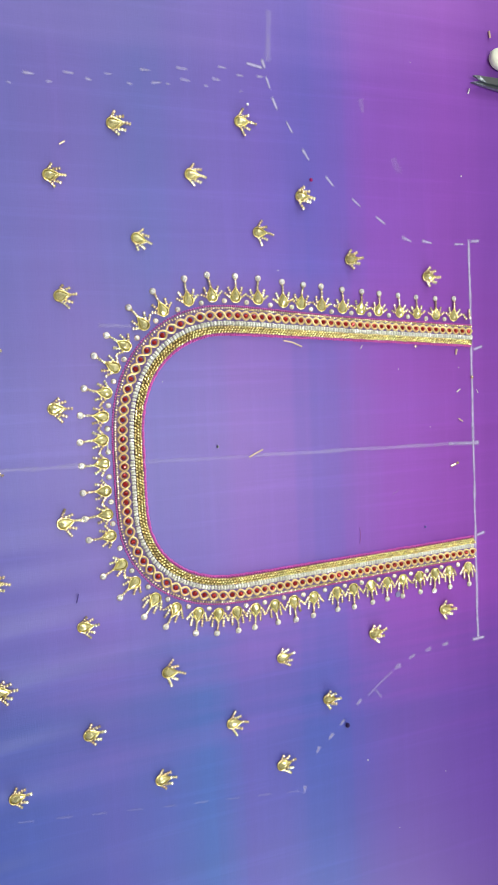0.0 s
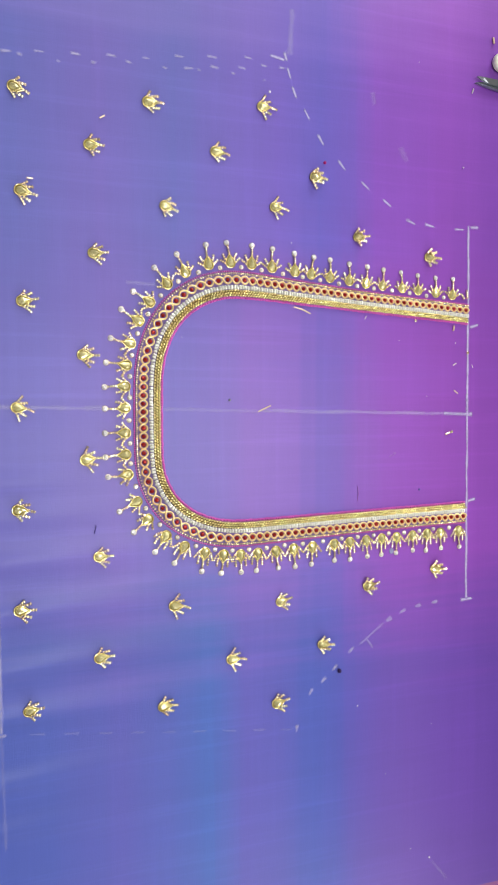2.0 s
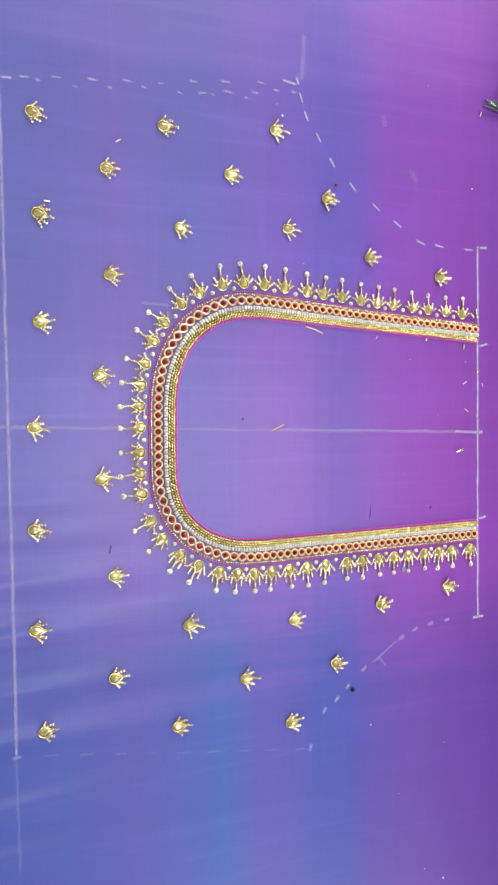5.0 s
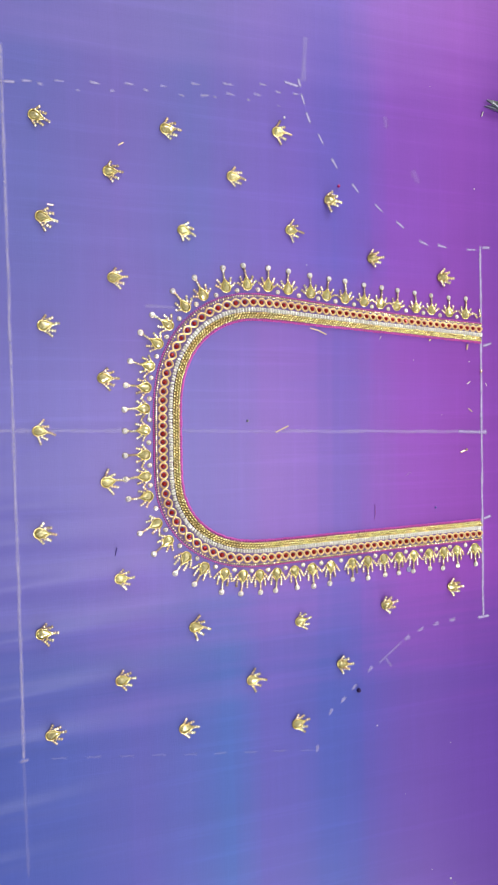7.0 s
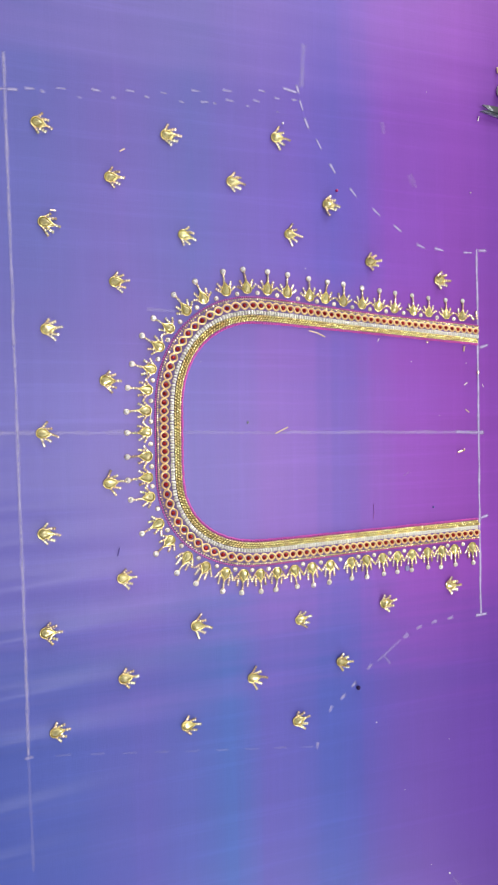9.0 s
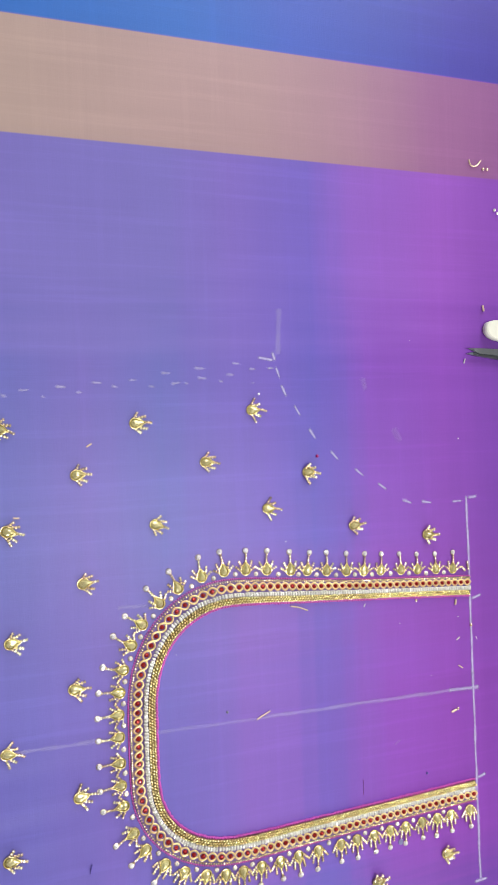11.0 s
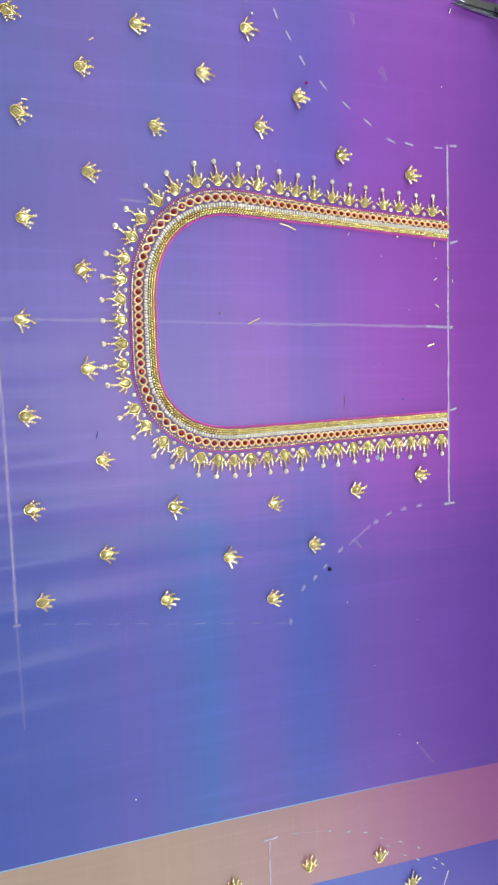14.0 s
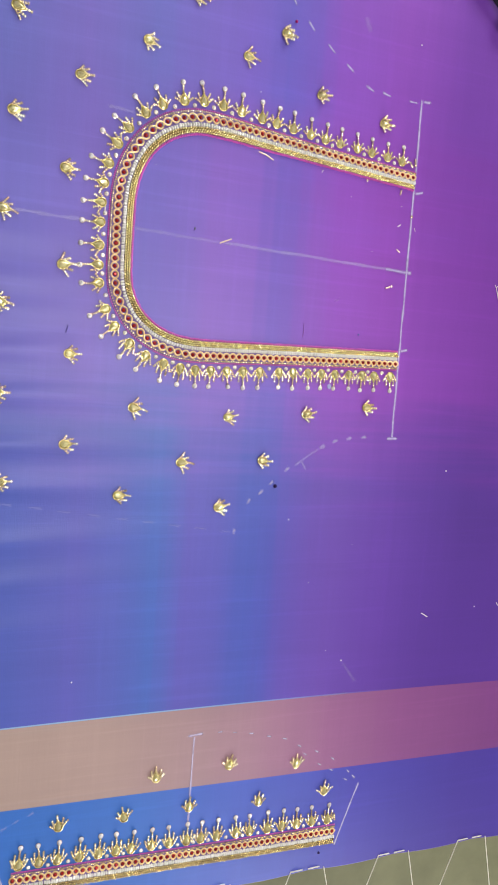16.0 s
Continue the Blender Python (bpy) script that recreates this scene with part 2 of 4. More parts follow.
M_SILVER = plain("silver_cut_bead", lin(254, 255, 252), 0.08, 0.24, 1.0, 0.3, 1100, 0.0, 0.0014, 1.2)
M_PLUM_THREAD = plain("plum_thread", lin(146, 82, 166), 0.6, 0.0, 0.3, 0.2)
M_SLATE_THREAD = plain("slate_blue_thread", lin(96, 84, 166), 0.6, 0.0, 0.3, 0.2)
M_PINK = plain("magenta_silk_thread", lin(194, 82, 178), 0.55, 0.0, 0.4, 0.4)
M_ROPE_GAP = plain("rope_gap_shade", lin(90, 72, 44), 0.8, 0.0, 0.2, 0.4)
M_RIM_GAP = plain("olive_gap_shade", lin(112, 96, 40), 0.9, 0.0, 0.2, 0.3)
M_UNDER = plain("grey_padding_thread", lin(126, 108, 168), 0.7, 0.0, 0.3, 0.4)
M_CHALK = chalk_material("chalk_firm", 0.74)
M_FAINT = chalk_material("chalk_faint", 0.24)
M_WHITE_THREAD = plain("white_cotton_thread", lin(226, 224, 212), 0.8, 0.0, 0.2, 0.2)
M_CHALK_BLOCK = plain("tailor_chalk", lin(236, 238, 226), 0.85, 0.0, 0.2, 0.08, 120, 0.0004)
M_STEEL = plain("brushed_steel", lin(132, 138, 146), 0.30, 0.9, 0.5, 0.25, 200)
M_BLACK = plain("black_plastic", lin(26, 26, 32), 0.28, 0.0, 0.6, 0.2)
M_DARK = plain("dark_lint", lin(48, 34, 84), 0.8, 0.0, 0.2, 0.3)
M_WOOD = plain("worn_frame_wood", lin(150, 112, 72), 0.6, 0.0, 0.3, 0.4, 30)
M_FLOOR = plain("olive_grey_cement", lin(104, 106, 82), 0.7, 0.0, 0.3, 0.7, 16, 0.002)
M_WALL = plain("cream_wall_paint", lin(176, 170, 158), 0.85, 0.0, 0.3, 0.08, 6)


# ---------------------------------------------------------------- builders
def mesh_object(name, bm, mat, smooth_faces=False):
    me = bpy.data.meshes.new(name)
    bm.to_mesh(me)
    bm.free()
    me.materials.append(mat)
    if smooth_faces:
        me.polygons.foreach_set("use_smooth", [True] * len(me.polygons))
    return new(name, me)


def part(name, bm, mat, parent, label="", smooth_faces=False):
    ob = mesh_object(name, bm, mat, smooth_faces)
    ob.parent = parent
    if label:
        ob["label"] = label
    return ob


def thing(name, label, category, group="", m=None):
    ob = new(name)
    ob.empty_display_size = 0.01
    if m is not None:
        ob.matrix_basis = m
    return tagged(ob, label, category, group)


def unit_ball():
    bm = bmesh.new()
    bmesh.ops.create_icosphere(bm, subdivisions=1, radius=1.0)
    v = np.array([q.co[:] for q in bm.verts])
    f = np.array([[q.index for q in p.verts] for p in bm.faces])
    bm.free()
    return v, f


BALL_V, BALL_F = unit_ball()


def unit_cut():
    """A squarish cut stone: girdle, crown of eight facets and a table."""
    rings = []
    for rad, z, turn in ((0.92, -0.9, 0.5), (1.0, 0.0, 0.5), (0.80, 0.62, 0.0), (0.45, 0.95, 0.5)):
        rings.append([(rad * math.copysign(abs(math.cos(a)) ** 0.6, math.cos(a)), rad * math.copysign(abs(math.sin(a)) ** 0.6, math.sin(a)), z)
                      for a in (math.pi / 4 * (k + turn) for k in range(8))])
    faces = [(r * 8 + k, r * 8 + (k + 1) % 8, r * 8 + 8 + k) for r in range(3) for k in range(8)]
    faces += [(r * 8 + (k + 1) % 8, r * 8 + 8 + (k + 1) % 8, r * 8 + 8 + k) for r in range(3) for k in range(8)]
    faces += [(24, 24 + k, 25 + k) for k in range(1, 7)]
    return np.array([p for ring in rings for p in ring]), np.array(faces)


CUT_V, CUT_F = unit_cut()


def beads_data(places, cut=False):
    """places: (x, y, z, rx, ry, rz, angle): ellipsoid beads or cut stones turned about z. Returns verts and faces."""
    vs, fs = [], []
    base, faces = (CUT_V, CUT_F) if cut else (BALL_V, BALL_F)
    for i, (x, y, z, rx, ry, rz, a) in enumerate(places):
        v = base * (rx, ry, rz)
        c, s = math.cos(a), math.sin(a)
        vs.append(np.stack((v[:, 0] * c - v[:, 1] * s + x, v[:, 0] * s + v[:, 1] * c + y, v[:, 2] + z), 1))
        fs.append(faces + i * len(base))
    return np.concatenate(vs), np.concatenate(fs)


def beads(name, places, mat, parent, label="", kind="", cut=False):
    v, f = beads_data(places, cut)
    me = bpy.data.meshes.new(name)
    me.from_pydata(v.tolist(), [], f.tolist())
    me.materials.append(mat)
    me.polygons.foreach_set("use_smooth", [not cut] * len(me.polygons))
    ob = new(name, me)
    ob.parent = parent
    return tagged(ob, label, "", "", kind)


def tube(bm, pts, r, sides=6, closed=False):
    """A round cord along a list of points; r is a number or one for each point."""
    n = len(pts)
    pts = [Vector(p) for p in pts]
    rings = []
    for i, p in enumerate(pts):
        a = pts[(i - 1) % n] if (i or closed) else p
        b = pts[(i + 1) % n] if (i < n - 1 or closed) else p
        t = (b - a).normalized()
        side = t.cross(Vector((0, 0, 1)))
        side = side.normalized() if side.length > 1e-6 else Vector((1, 0, 0))
        up = side.cross(t)
        rad = r[i] if isinstance(r, (list, tuple)) else r
        rings.append([bm.verts.new(p + rad * (math.cos(2 * math.pi * k / sides) * side + math.sin(2 * math.pi * k / sides) * up)) for k in range(sides)])
    for i in range(n if closed else n - 1):
        p, q = rings[i], rings[(i + 1) % n]
        for k in range(sides):
            bm.faces.new((p[k], p[(k + 1) % sides], q[(k + 1) % sides], q[k]))
    if not closed:
        bm.faces.new(rings[0][::-1])
        bm.faces.new(rings[-1])


def box(bm, lo, hi, bevel=0.0):
    res = bmesh.ops.create_cube(bm, size=1.0)
    for v in res["verts"]:
        v.co = Vector([(lo[i] + hi[i]) / 2 + v.co[i] * (hi[i] - lo[i]) for i in range(3)])
    if bevel:
        edges = list({e for v in res["verts"] for e in v.link_edges})
        bmesh.ops.bevel(bm, geom=edges, offset=bevel, segments=2, affect='EDGES', profile=0.6)


def drop_outline(length, width, n=20):
    """A pear outline, round at x < 0, pointed at x > 0."""
    out = []
    for i in range(n):
        t = 2 * math.pi * i / n
        out.append((length / 2 * math.cos(t), width / 2 * 1.36 * math.sin(t) * abs(math.sin(t / 2)) ** 1.25))
    return out


def drop_stone(length, width, height):
    """A foiled pear-cut stone: girdle, facets and a small table."""
    bm = bmesh.new()
    rings = []
    for k, z in ((1.0, 0.0), (1.0, 0.30), (0.78, 0.72), (0.50, 0.95), (0.22, 1.08)):
        rings.append([bm.verts.new((x * k - (1 - k) * length * 0.08, y * k, z * height)) for x, y in drop_outline(length, width, 14)])
    for p, q in zip(rings, rings[1:]):
        for i in range(14):
            bm.faces.new((p[i], p[(i + 1) % 14], q[(i + 1) % 14], q[i]))
    bm.faces.new(rings[-1])
    bm.faces.new(rings[0][::-1])
    return bm


def round_stone(radius, height, n=8):
    bm = bmesh.new()
    rings = []
    for j, (k, z) in enumerate(((0.95, 0.0), (1.0, 0.35), (0.74, 0.80), (0.36, 1.12))):
        rings.append([bm.verts.new((radius * k * math.cos(2 * math.pi * (i + 0.5 * (j % 2)) / n), radius * k * math.sin(2 * math.pi * (i + 0.5 * (j % 2)) / n), z * height)) for i in range(n)])
    for p, q in zip(rings, rings[1:]):
        for i in range(n):
            bm.faces.new((p[i], p[(i + 1) % n], q[(i + 1) % n], q[i]))
    bm.faces.new(rings[-1])
    bm.faces.new(rings[0][::-1])
    return bm


# ---------------------------------------------------------------- the cloth's relief
CREASES = [(-0.012, 0.03, 0.0006), (-0.047, 0.04, 0.0010), (-0.072, 0.05, 0.0011), (-0.105, 0.07, 0.0018), (-0.141, 0.06, 0.0022),
           (-0.182, 0.06, 0.0022), (-0.214, 0.02, 0.0020), (-0.262, 0.05, 0.0019), (-0.297, 0.05, 0.0014), (-0.336, 0.05, 0.0010)]
HEM_X, HEM_Y = -0.212, -0.606


def cloth_z(x, y):
    """Height of the cloth: pulled up in creases at the stitched hem, else nearly flat."""
    z = 0.0
    far = max(0.0, x - HEM_X)
    for y0, slope, high in CREASES:
        w = 0.0040 + 0.075 * far
        d = (y - y0 - slope * far) / w
        if abs(d) < 3.5:
            z += 1.64 * high * math.exp(-d * d) * math.exp(-far / 0.085)
    return CL + z


def on_cloth(x, y, up=0.0):
    return Vector((x, y, cloth_z(x, y) + up))


# ---------------------------------------------------------------- the room
def wall(name, lo, hi, label, holes=()):
    """A wall slab with rectangular openings; holes are (lo, hi) along the wall and in z."""
    bm = bmesh.new()
    along = 0 if hi[0] - lo[0] > hi[1] - lo[1] else 1
    cuts = [lo[along]] + [c for h in holes for c in h[:2]] + [hi[along]]
    for i in range(0, len(cuts), 2):
        a, b = list(lo), list(hi)
        a[along], b[along] = cuts[i], cuts[i + 1]
        box(bm, a, b)
    for a0, a1, z0, z1 in holes:
        for z_lo, z_hi in ((lo[2], z0), (z1, hi[2])):
            if z_hi - z_lo > 0.01:
                a, b = list(lo), list(hi)
                a[along], b[along], a[2], b[2] = a0, a1, z_lo, z_hi
                box(bm, a, b)
    return tagged(mesh_object(name, bm, M_WALL), label, "wall", "", "structure")


bm = bmesh.new()
box(bm, (-2.6, -2.6, -0.15), (2.6, 2.6, 0.0))
tagged(mesh_object("floor", bm, M_FLOOR), "olive-grey cement floor below the embroidery frame", "floor", "", "structure")
bm = bmesh.new()
box(bm, (-2.6, -2.6, 2.7), (2.6, 2.6, 2.85))
tagged(mesh_object("ceiling", bm, M_WALL), "plain cream painted ceiling", "ceiling", "", "structure")
wall("wall_north", (-2.6, 2.5, 0), (2.6, 2.65, 2.7), "plain cream wall with a window opening", [(0.1, 1.7, 1.05, 2.4)])
wall("wall_south", (-2.6, -2.65, 0), (2.6, -2.5, 2.7), "plain cream wall with an open doorway", [(0.5, 1.3, 0.0, 2.1)])
wall("wall_west", (-2.65, -2.5, 0), (-2.5, 2.5, 2.7), "plain cream side wall")
wall("wall_east", (2.5, -2.5, 0), (2.65, 2.5, 2.7), "plain cream side wall")

lamp = thing("tube_lamp", "white batten tube lamp fixed under the ceiling", "lamp")
bm = bmesh.new()
box(bm, (-0.27, -0.175, 2.64), (0.97, -0.125, 2.70), 0.004)
part("batten", bm, M_WALL, lamp)
bm = bmesh.new()
tube(bm, [(-0.25, -0.15, 2.615), (0.35, -0.15, 2.615), (0.95, -0.15, 2.615)], 0.013, 12)
part("tube", bm, M_CHALK_BLOCK, lamp)
for ex in (-0.255, 0.955):
    bm = bmesh.new()
    box(bm, (ex - 0.012, -0.168, 2.597), (ex + 0.012, -0.132, 2.641), 0.003)
    part("holder", bm, M_WALL, lamp)

# ---------------------------------------------------------------- the embroidery frame
fr = thing("embroidery_frame", "low wooden embroidery frame with one cloth-wrapped bar", "embroidery frame")


def bar(name, lo, hi, mat, label=""):
    bm = bmesh.new()
    box(bm, lo, hi, 0.004)
    return part(name, bm, mat, fr, label)


bar("wrapped_bar", (-0.262, -0.86, CL - 0.046), (-0.2085, 0.74, CL - 0.0030), M_SILK, "bar wrapped in blue-violet silk")
bar("front_bar", (-0.30, -0.855, CL - 0.085), (0.74, -0.815, CL - 0.0465), M_WOOD)
bar("back_bar", (-0.30, 0.660, CL - 0.085), (0.74, 0.700, CL - 0.0465), M_WOOD)
bar("side_bar", (0.640, -0.86, CL - 0.046), (0.685, 0.74, CL - 0.004), M_WOOD)
for lx in (-0.30, 0.70):
    for ly in (-0.855, 0.660):
        bar("leg", (lx, ly, 0.0), (lx + 0.04, ly + 0.04, CL - 0.0855), M_WOOD)

# ---------------------------------------------------------------- the silk
nx, ny = 260, 380
xs = [HEM_X] + [HEM_X + 0.0006 + (0.66 - HEM_X) * ((i - 1) / (nx - 1)) ** 1.25 for i in range(1, nx + 1)]
ys = [HEM_Y] + [HEM_Y + 0.0006 + (0.68 - HEM_Y) * ((j - 1) / (ny - 1)) for j in range(1, ny + 1)]
verts, faces = [], []
for j, y in enumerate(ys):
    for i, x in enumerate(xs):
        yy, xx = y, x
        near = max(0.0, 1.0 - (y - HEM_Y) / 0.06)      # the hem bows out between the lacing stitches
        yy = y - near * (0.013 * x + 0.0025 * abs(math.sin((x - 0.045) * math.pi / 0.103)))
        if i == 0:
            xx = x + 0.0012 * math.sin(y * 60)
        verts.append((xx, yy, cloth_z(x, y)))
for j in range(ny):
    for i in range(nx):
        a = j * (nx + 1) + i
        faces.append((a, a + 1, a + nx + 2, a + nx + 1))
me = bpy.data.meshes.new("silk_cloth")
me.from_pydata(verts, [], faces)
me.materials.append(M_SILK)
me.polygons.foreach_set("use_smooth", [True] * len(me.polygons))
silk_ob = tagged(new("silk_cloth", me), "blue-violet shot silk blouse cloth with peach zari bands", "cloth")
thick = silk_ob.modifiers.new("thickness", 'SOLIDIFY')
thick.thickness, thick.offset = 0.0006, -1.0

# added dark strip: the shade in the gap between hem and wrapped bar
bm = bmesh.new()
for k in range(60):
    y0, y1 = HEM_Y + 1.28 * k / 60, HEM_Y + 1.28 * (k + 1) / 60
    w0, w1 = (0.0012 * math.sin(y * 23) + 0.0008 * math.sin(y * 61) for y in (y0, y1))
    quad = [(HEM_X - 0.0020 + w0, y0), (HEM_X + 0.003, y0), (HEM_X + 0.003, y1), (HEM_X - 0.0020 + w1, y1)]
    bm.faces.new([bm.verts.new((x, y, CL - 0.0022)) for x, y in quad])
bmesh.ops.remove_doubles(bm, verts=bm.verts, dist=1e-5)
part("selvedge", bm, plain("hem_gap_shade", lin(76, 54, 158), 0.5, 0.0, 0.4, 0.25, 200), silk_ob, "dark violet strip standing in for shade in the hem gap")

# ---------------------------------------------------------------- chalk marks
def stroke(bm, a, b, w, wander=0.0006, comet=0.0):
    """A flat chalk stroke on the cloth with a wandering width and a powdery rim (u runs across it)."""
    a, b = Vector(a), Vector(b)
    uv = bm.loops.layers.uv.verify()
    n = max(3, int((b - a).length / 0.0012))
    step = (b - a).length / n
    side = Vector((-(b - a).y, (b - a).x)).normalized()
    prev = None
    for i in range(n + 1):
        p = a.lerp(b, i / n)
        o = wander * noise.noise(Vector((p.x * 40, p.y * 40, 1.7)))
        ww = 1.7 * w * (0.85 + 0.4 * noise.noise(Vector((p.x * 90, p.y * 90, 5.1)))) * (0.6 if i in (0, n) else 1.0) * (1.0 - comet * (1.0 - i / n))
        cur = []
        for k in (-0.5, 0.0, 0.5):
            q = p + side * (o + ww * k)
            cur.append((bm.verts.new(on_cloth(q.x, q.y, 0.0006)), k + 0.5, 0.5 * min(1.0, min(i, n - i) * step / 0.006)))
        if prev:
            for k in (0, 1):
                quad = (prev[k], prev[k + 1], cur[k + 1], cur[k])
                f = bm.faces.new([v for v, _, _ in quad])
                for loop, (_, u, v) in zip(f.loops, quad):
                    loop[uv].uv = (u, v)
        prev = cur


def chalk_line(label, strokes, w, mat=None, group="chalk marks on the silk"):
    if len(strokes) > 1:
        t = thing("chalk_line", label, "chalk line", group)
    for a, b in strokes:
        bm = bmesh.new()
        stroke(bm, a, b, w)
        if len(strokes) == 1:
            return tagged(mesh_object("chalk_line", bm, mat or M_CHALK), label, "chalk line", group)
        part("stroke", bm, mat or M_CHALK, t)
    return t


def chalk_dashes(label, dashes, w, mat=None):
    t = thing("dashed_chalk_line", label, "chalk line", "chalk marks on the silk")
    for x, y, length, deg in dashes:
        bm = bmesh.new()
        d = Vector((math.cos(radians(deg)), math.sin(radians(deg)))) * length / 2
        stroke(bm, (x - d.x, y - d.y), (x + d.x, y + d.y), w, 0.0006, 0.4)
        part("dash", bm, mat or M_CHALK, t)
    return t


chalk_line("white chalk waist line drawn on the silk", [((-0.190, 0.275), (-0.1875, 0.068)), ((-0.1876, 0.0725), (-0.184, -0.225))], 0.0026, chalk_material("chalk_waist", 0.50))
chalk_line("faint chalk line running on past the waist corner", [((-0.184, -0.225), (-0.183, -0.31))], 0.0024, chalk_material("chalk_worn", 0.13))
chalk_line("white chalk corner mark on the waist line", [((-0.188, -0.2255), (-0.180, -0.2245))], 0.0032, chalk_material("chalk_corner", 0.45))
chalk_line("white chalk tick across the waist line", [((-0.196, 0.2475), (-0.180, 0.249))], 0.0022)
chalk_line("thin chalk centre line of the blouse back", [((-0.205, 0.008), (-0.105, 0.0068)), ((0.012, 0.0047), (0.196, 0.0018))], 0.0030, chalk_material("chalk_thin", 0.32))
chalk_line("faint worn start of the chalk centre line", [((-0.070, 0.0064), (0.020, 0.0043))], 0.0028, chalk_material("chalk_rubbed", 0.20))
chalk_line("white chalk bar where centre and shoulder lines meet", [((0.174, 0.0022), (0.205, 0.0012)), ((0.1985, 0.020), (0.1987, 0.003))], 0.0034)
chalk_line("white chalk shoulder line", [((0.1980, 0.163), (0.1995, -0.1605))], 0.0024)
chalk_line("short chalk tick on the shoulder line", [((0.1985, 0.1605), (0.209, 0.1612))], 0.0030)
chalk_line("short chalk tick on the shoulder line", [((0.193, -0.1605), (0.207, -0.1600))], 0.0026)
chalk_line("short chalk tick beside the border's end", [((0.199, 0.0755), (0.210, 0.079))], 0.0026)
chalk_line("short chalk tick beside the border's end", [((0.199, -0.0745), (0.209, -0.072))], 0.0024)
chalk_line("white chalk corner mark at the armhole", [((0.0175, 0.2770), (0.0315, 0.2748)), ((0.0302, 0.2820), (0.0325, 0.2735))], 0.0026)
chalk_line("faint smeared chalk above the armhole corner", [((0.034, 0.278), (0.037, 0.315))], 0.0050, M_FAINT)

side = [(-0.1732, 0.2505, 9, 4), (-0.1644, 0.2497, 6, -14), (-0.1515, 0.2538, 9, 3), (-0.1386, 0.2491, 5, -14), (-0.1269, 0.2559, 9, -3),
        (-0.1144, 0.2519, 6, 0), (-0.1023, 0.2584, 9, -4), (-0.0898, 0.2555, 6, -14), (-0.077, 0.2605, 7, 0), (-0.0632, 0.2556, 6, -10),
        (-0.0526, 0.2654, 9, -2), (-0.0456, 0.2578, 9, 8), (-0.0376, 0.2576, 5, -14), (-0.0275, 0.2687, 10, -4), (-0.0258, 0.2612, 9, -8),
        (-0.0112, 0.2588, 5, -12), (-0.0041, 0.2636, 8, -6), (0.0007, 0.2721, 8, -5), (0.0134, 0.268, 7, -3), (0.0137, 0.2575, 4, 0), (0.0282, 0.2686, 7, 0)]
chalk_dashes("two uneven rows of white chalk dashes along the side seam", [(x, y, n * 0.001, a + 180) for x, y, n, a in side], 0.0024, chalk_material("chalk_broken", 0.55))
arm = [(0.034, 0.265, -70), (0.0385, 0.2515, -66), (0.049, 0.236, -60), (0.061, 0.218, -58), (0.079, 0.200, -48), (0.100, 0.186, -38),
       (0.120, 0.174, -34), (0.142, 0.1605, -22), (0.160, 0.159, -10), (0.189, 0.158, 0)]
chalk_dashes("white chalk dashes marking the armhole curve", [(x, y, 0.0112, a + 180) for x, y, a in arm], 0.0024, chalk_material("chalk_clear", 0.78))
arm = [(0.0405, -0.252, 80), (0.053, -0.2235, 62), (0.064, -0.215, 48), (0.074, -0.206, 42), (0.089, -0.193, 42), (0.124, -0.171, 26), (0.137, -0.165, 22), (0.152, -0.162, 12),
       (0.168, -0.160, 10)]
chalk_dashes("chalk dashes marking the second armhole curve", [(x, y, 0.0080, a) for x, y, a in arm], 0.0040, chalk_material("chalk_soft", 0.48))
chalk_line("chalk notch on the second armhole curve", [((0.096, -0.190), (0.120, -0.173)), ((0.102, -0.184), (0.109, -0.194))], 0.0024, M_FAINT)
chalk_dashes("faint chalk dashes along the second side seam", [(-0.160 + 0.024 * i, -0.2275 - 0.003 * i, 0.013, -6) for i in range(9)], 0.0022, chalk_material("chalk_trace", 0.15))
M_SMUDGE = chalk_material("chalk_smudge", 0.13)
chalk_line("faint chalk smudge on the silk", [((0.131, 0.221), (0.138, 0.208))], 0.006, M_SMUDGE)
chalk_line("faint chalk smudge on the silk", [((0.106, 0.262), (0.108, 0.250))], 0.005, M_SMUDGE)
chalk_line("faint chalk line beside the sleeve edge", [((-0.1585, -0.558), (-0.158, -0.590))], 0.0022, M_FAINT)
chalk_line("faint chalk tick beside the fringe", [((-0.094, 0.0985), (-0.070, 0.0975))], 0.0026, M_FAINT)
# sleeve piece
chalk_line("chalk centre line of the sleeve piece", [((0.0165, -0.446), (0.016, -0.535))], 0.0020)
chalk_line("chalk tick at the head of the sleeve", [((0.009, -0.4465), (0.026, -0.4455))], 0.0032)
chalk_line("chalk slanting edge of the sleeve", [((0.199, -0.519), (0.176, -0.586))], 0.0022)
chalk_line("chalk slanting edge of the sleeve", [((-0.166, -0.511), (-0.146, -0.575))], 0.0022)
chalk_line("chalk corner tick of the sleeve", [((-0.170, -0.5145), (-0.158, -0.5135))], 0.0030)
chalk_line("faint chalk smear near the zari band", [((0.146, -0.4215), (0.176, -0.4205)), ((0.167, -0.388), (0.184, -0.409))], 0.0032, M_SMUDGE)
sl = [(0.042, -0.446, 0), (0.057, -0.448, -6), (0.074, -0.4515, -10), (0.093, -0.4565, -14), (0.110, -0.461, -18), (0.127, -0.4705, -30),
      (0.147, -0.479, -28), (0.166, -0.489, -36), (0.185, -0.505, -44), (0.192, -0.512, -48), (0.134, -0.480, -34), (0.151, -0.493, -32),
      (0.165, -0.501, -34), (0.183, -0.514, -30)]
chalk_dashes("white chalk dashes round the sleeve head", [(x, y, 0.0075, a) for x, y, a in sl], 0.0022)
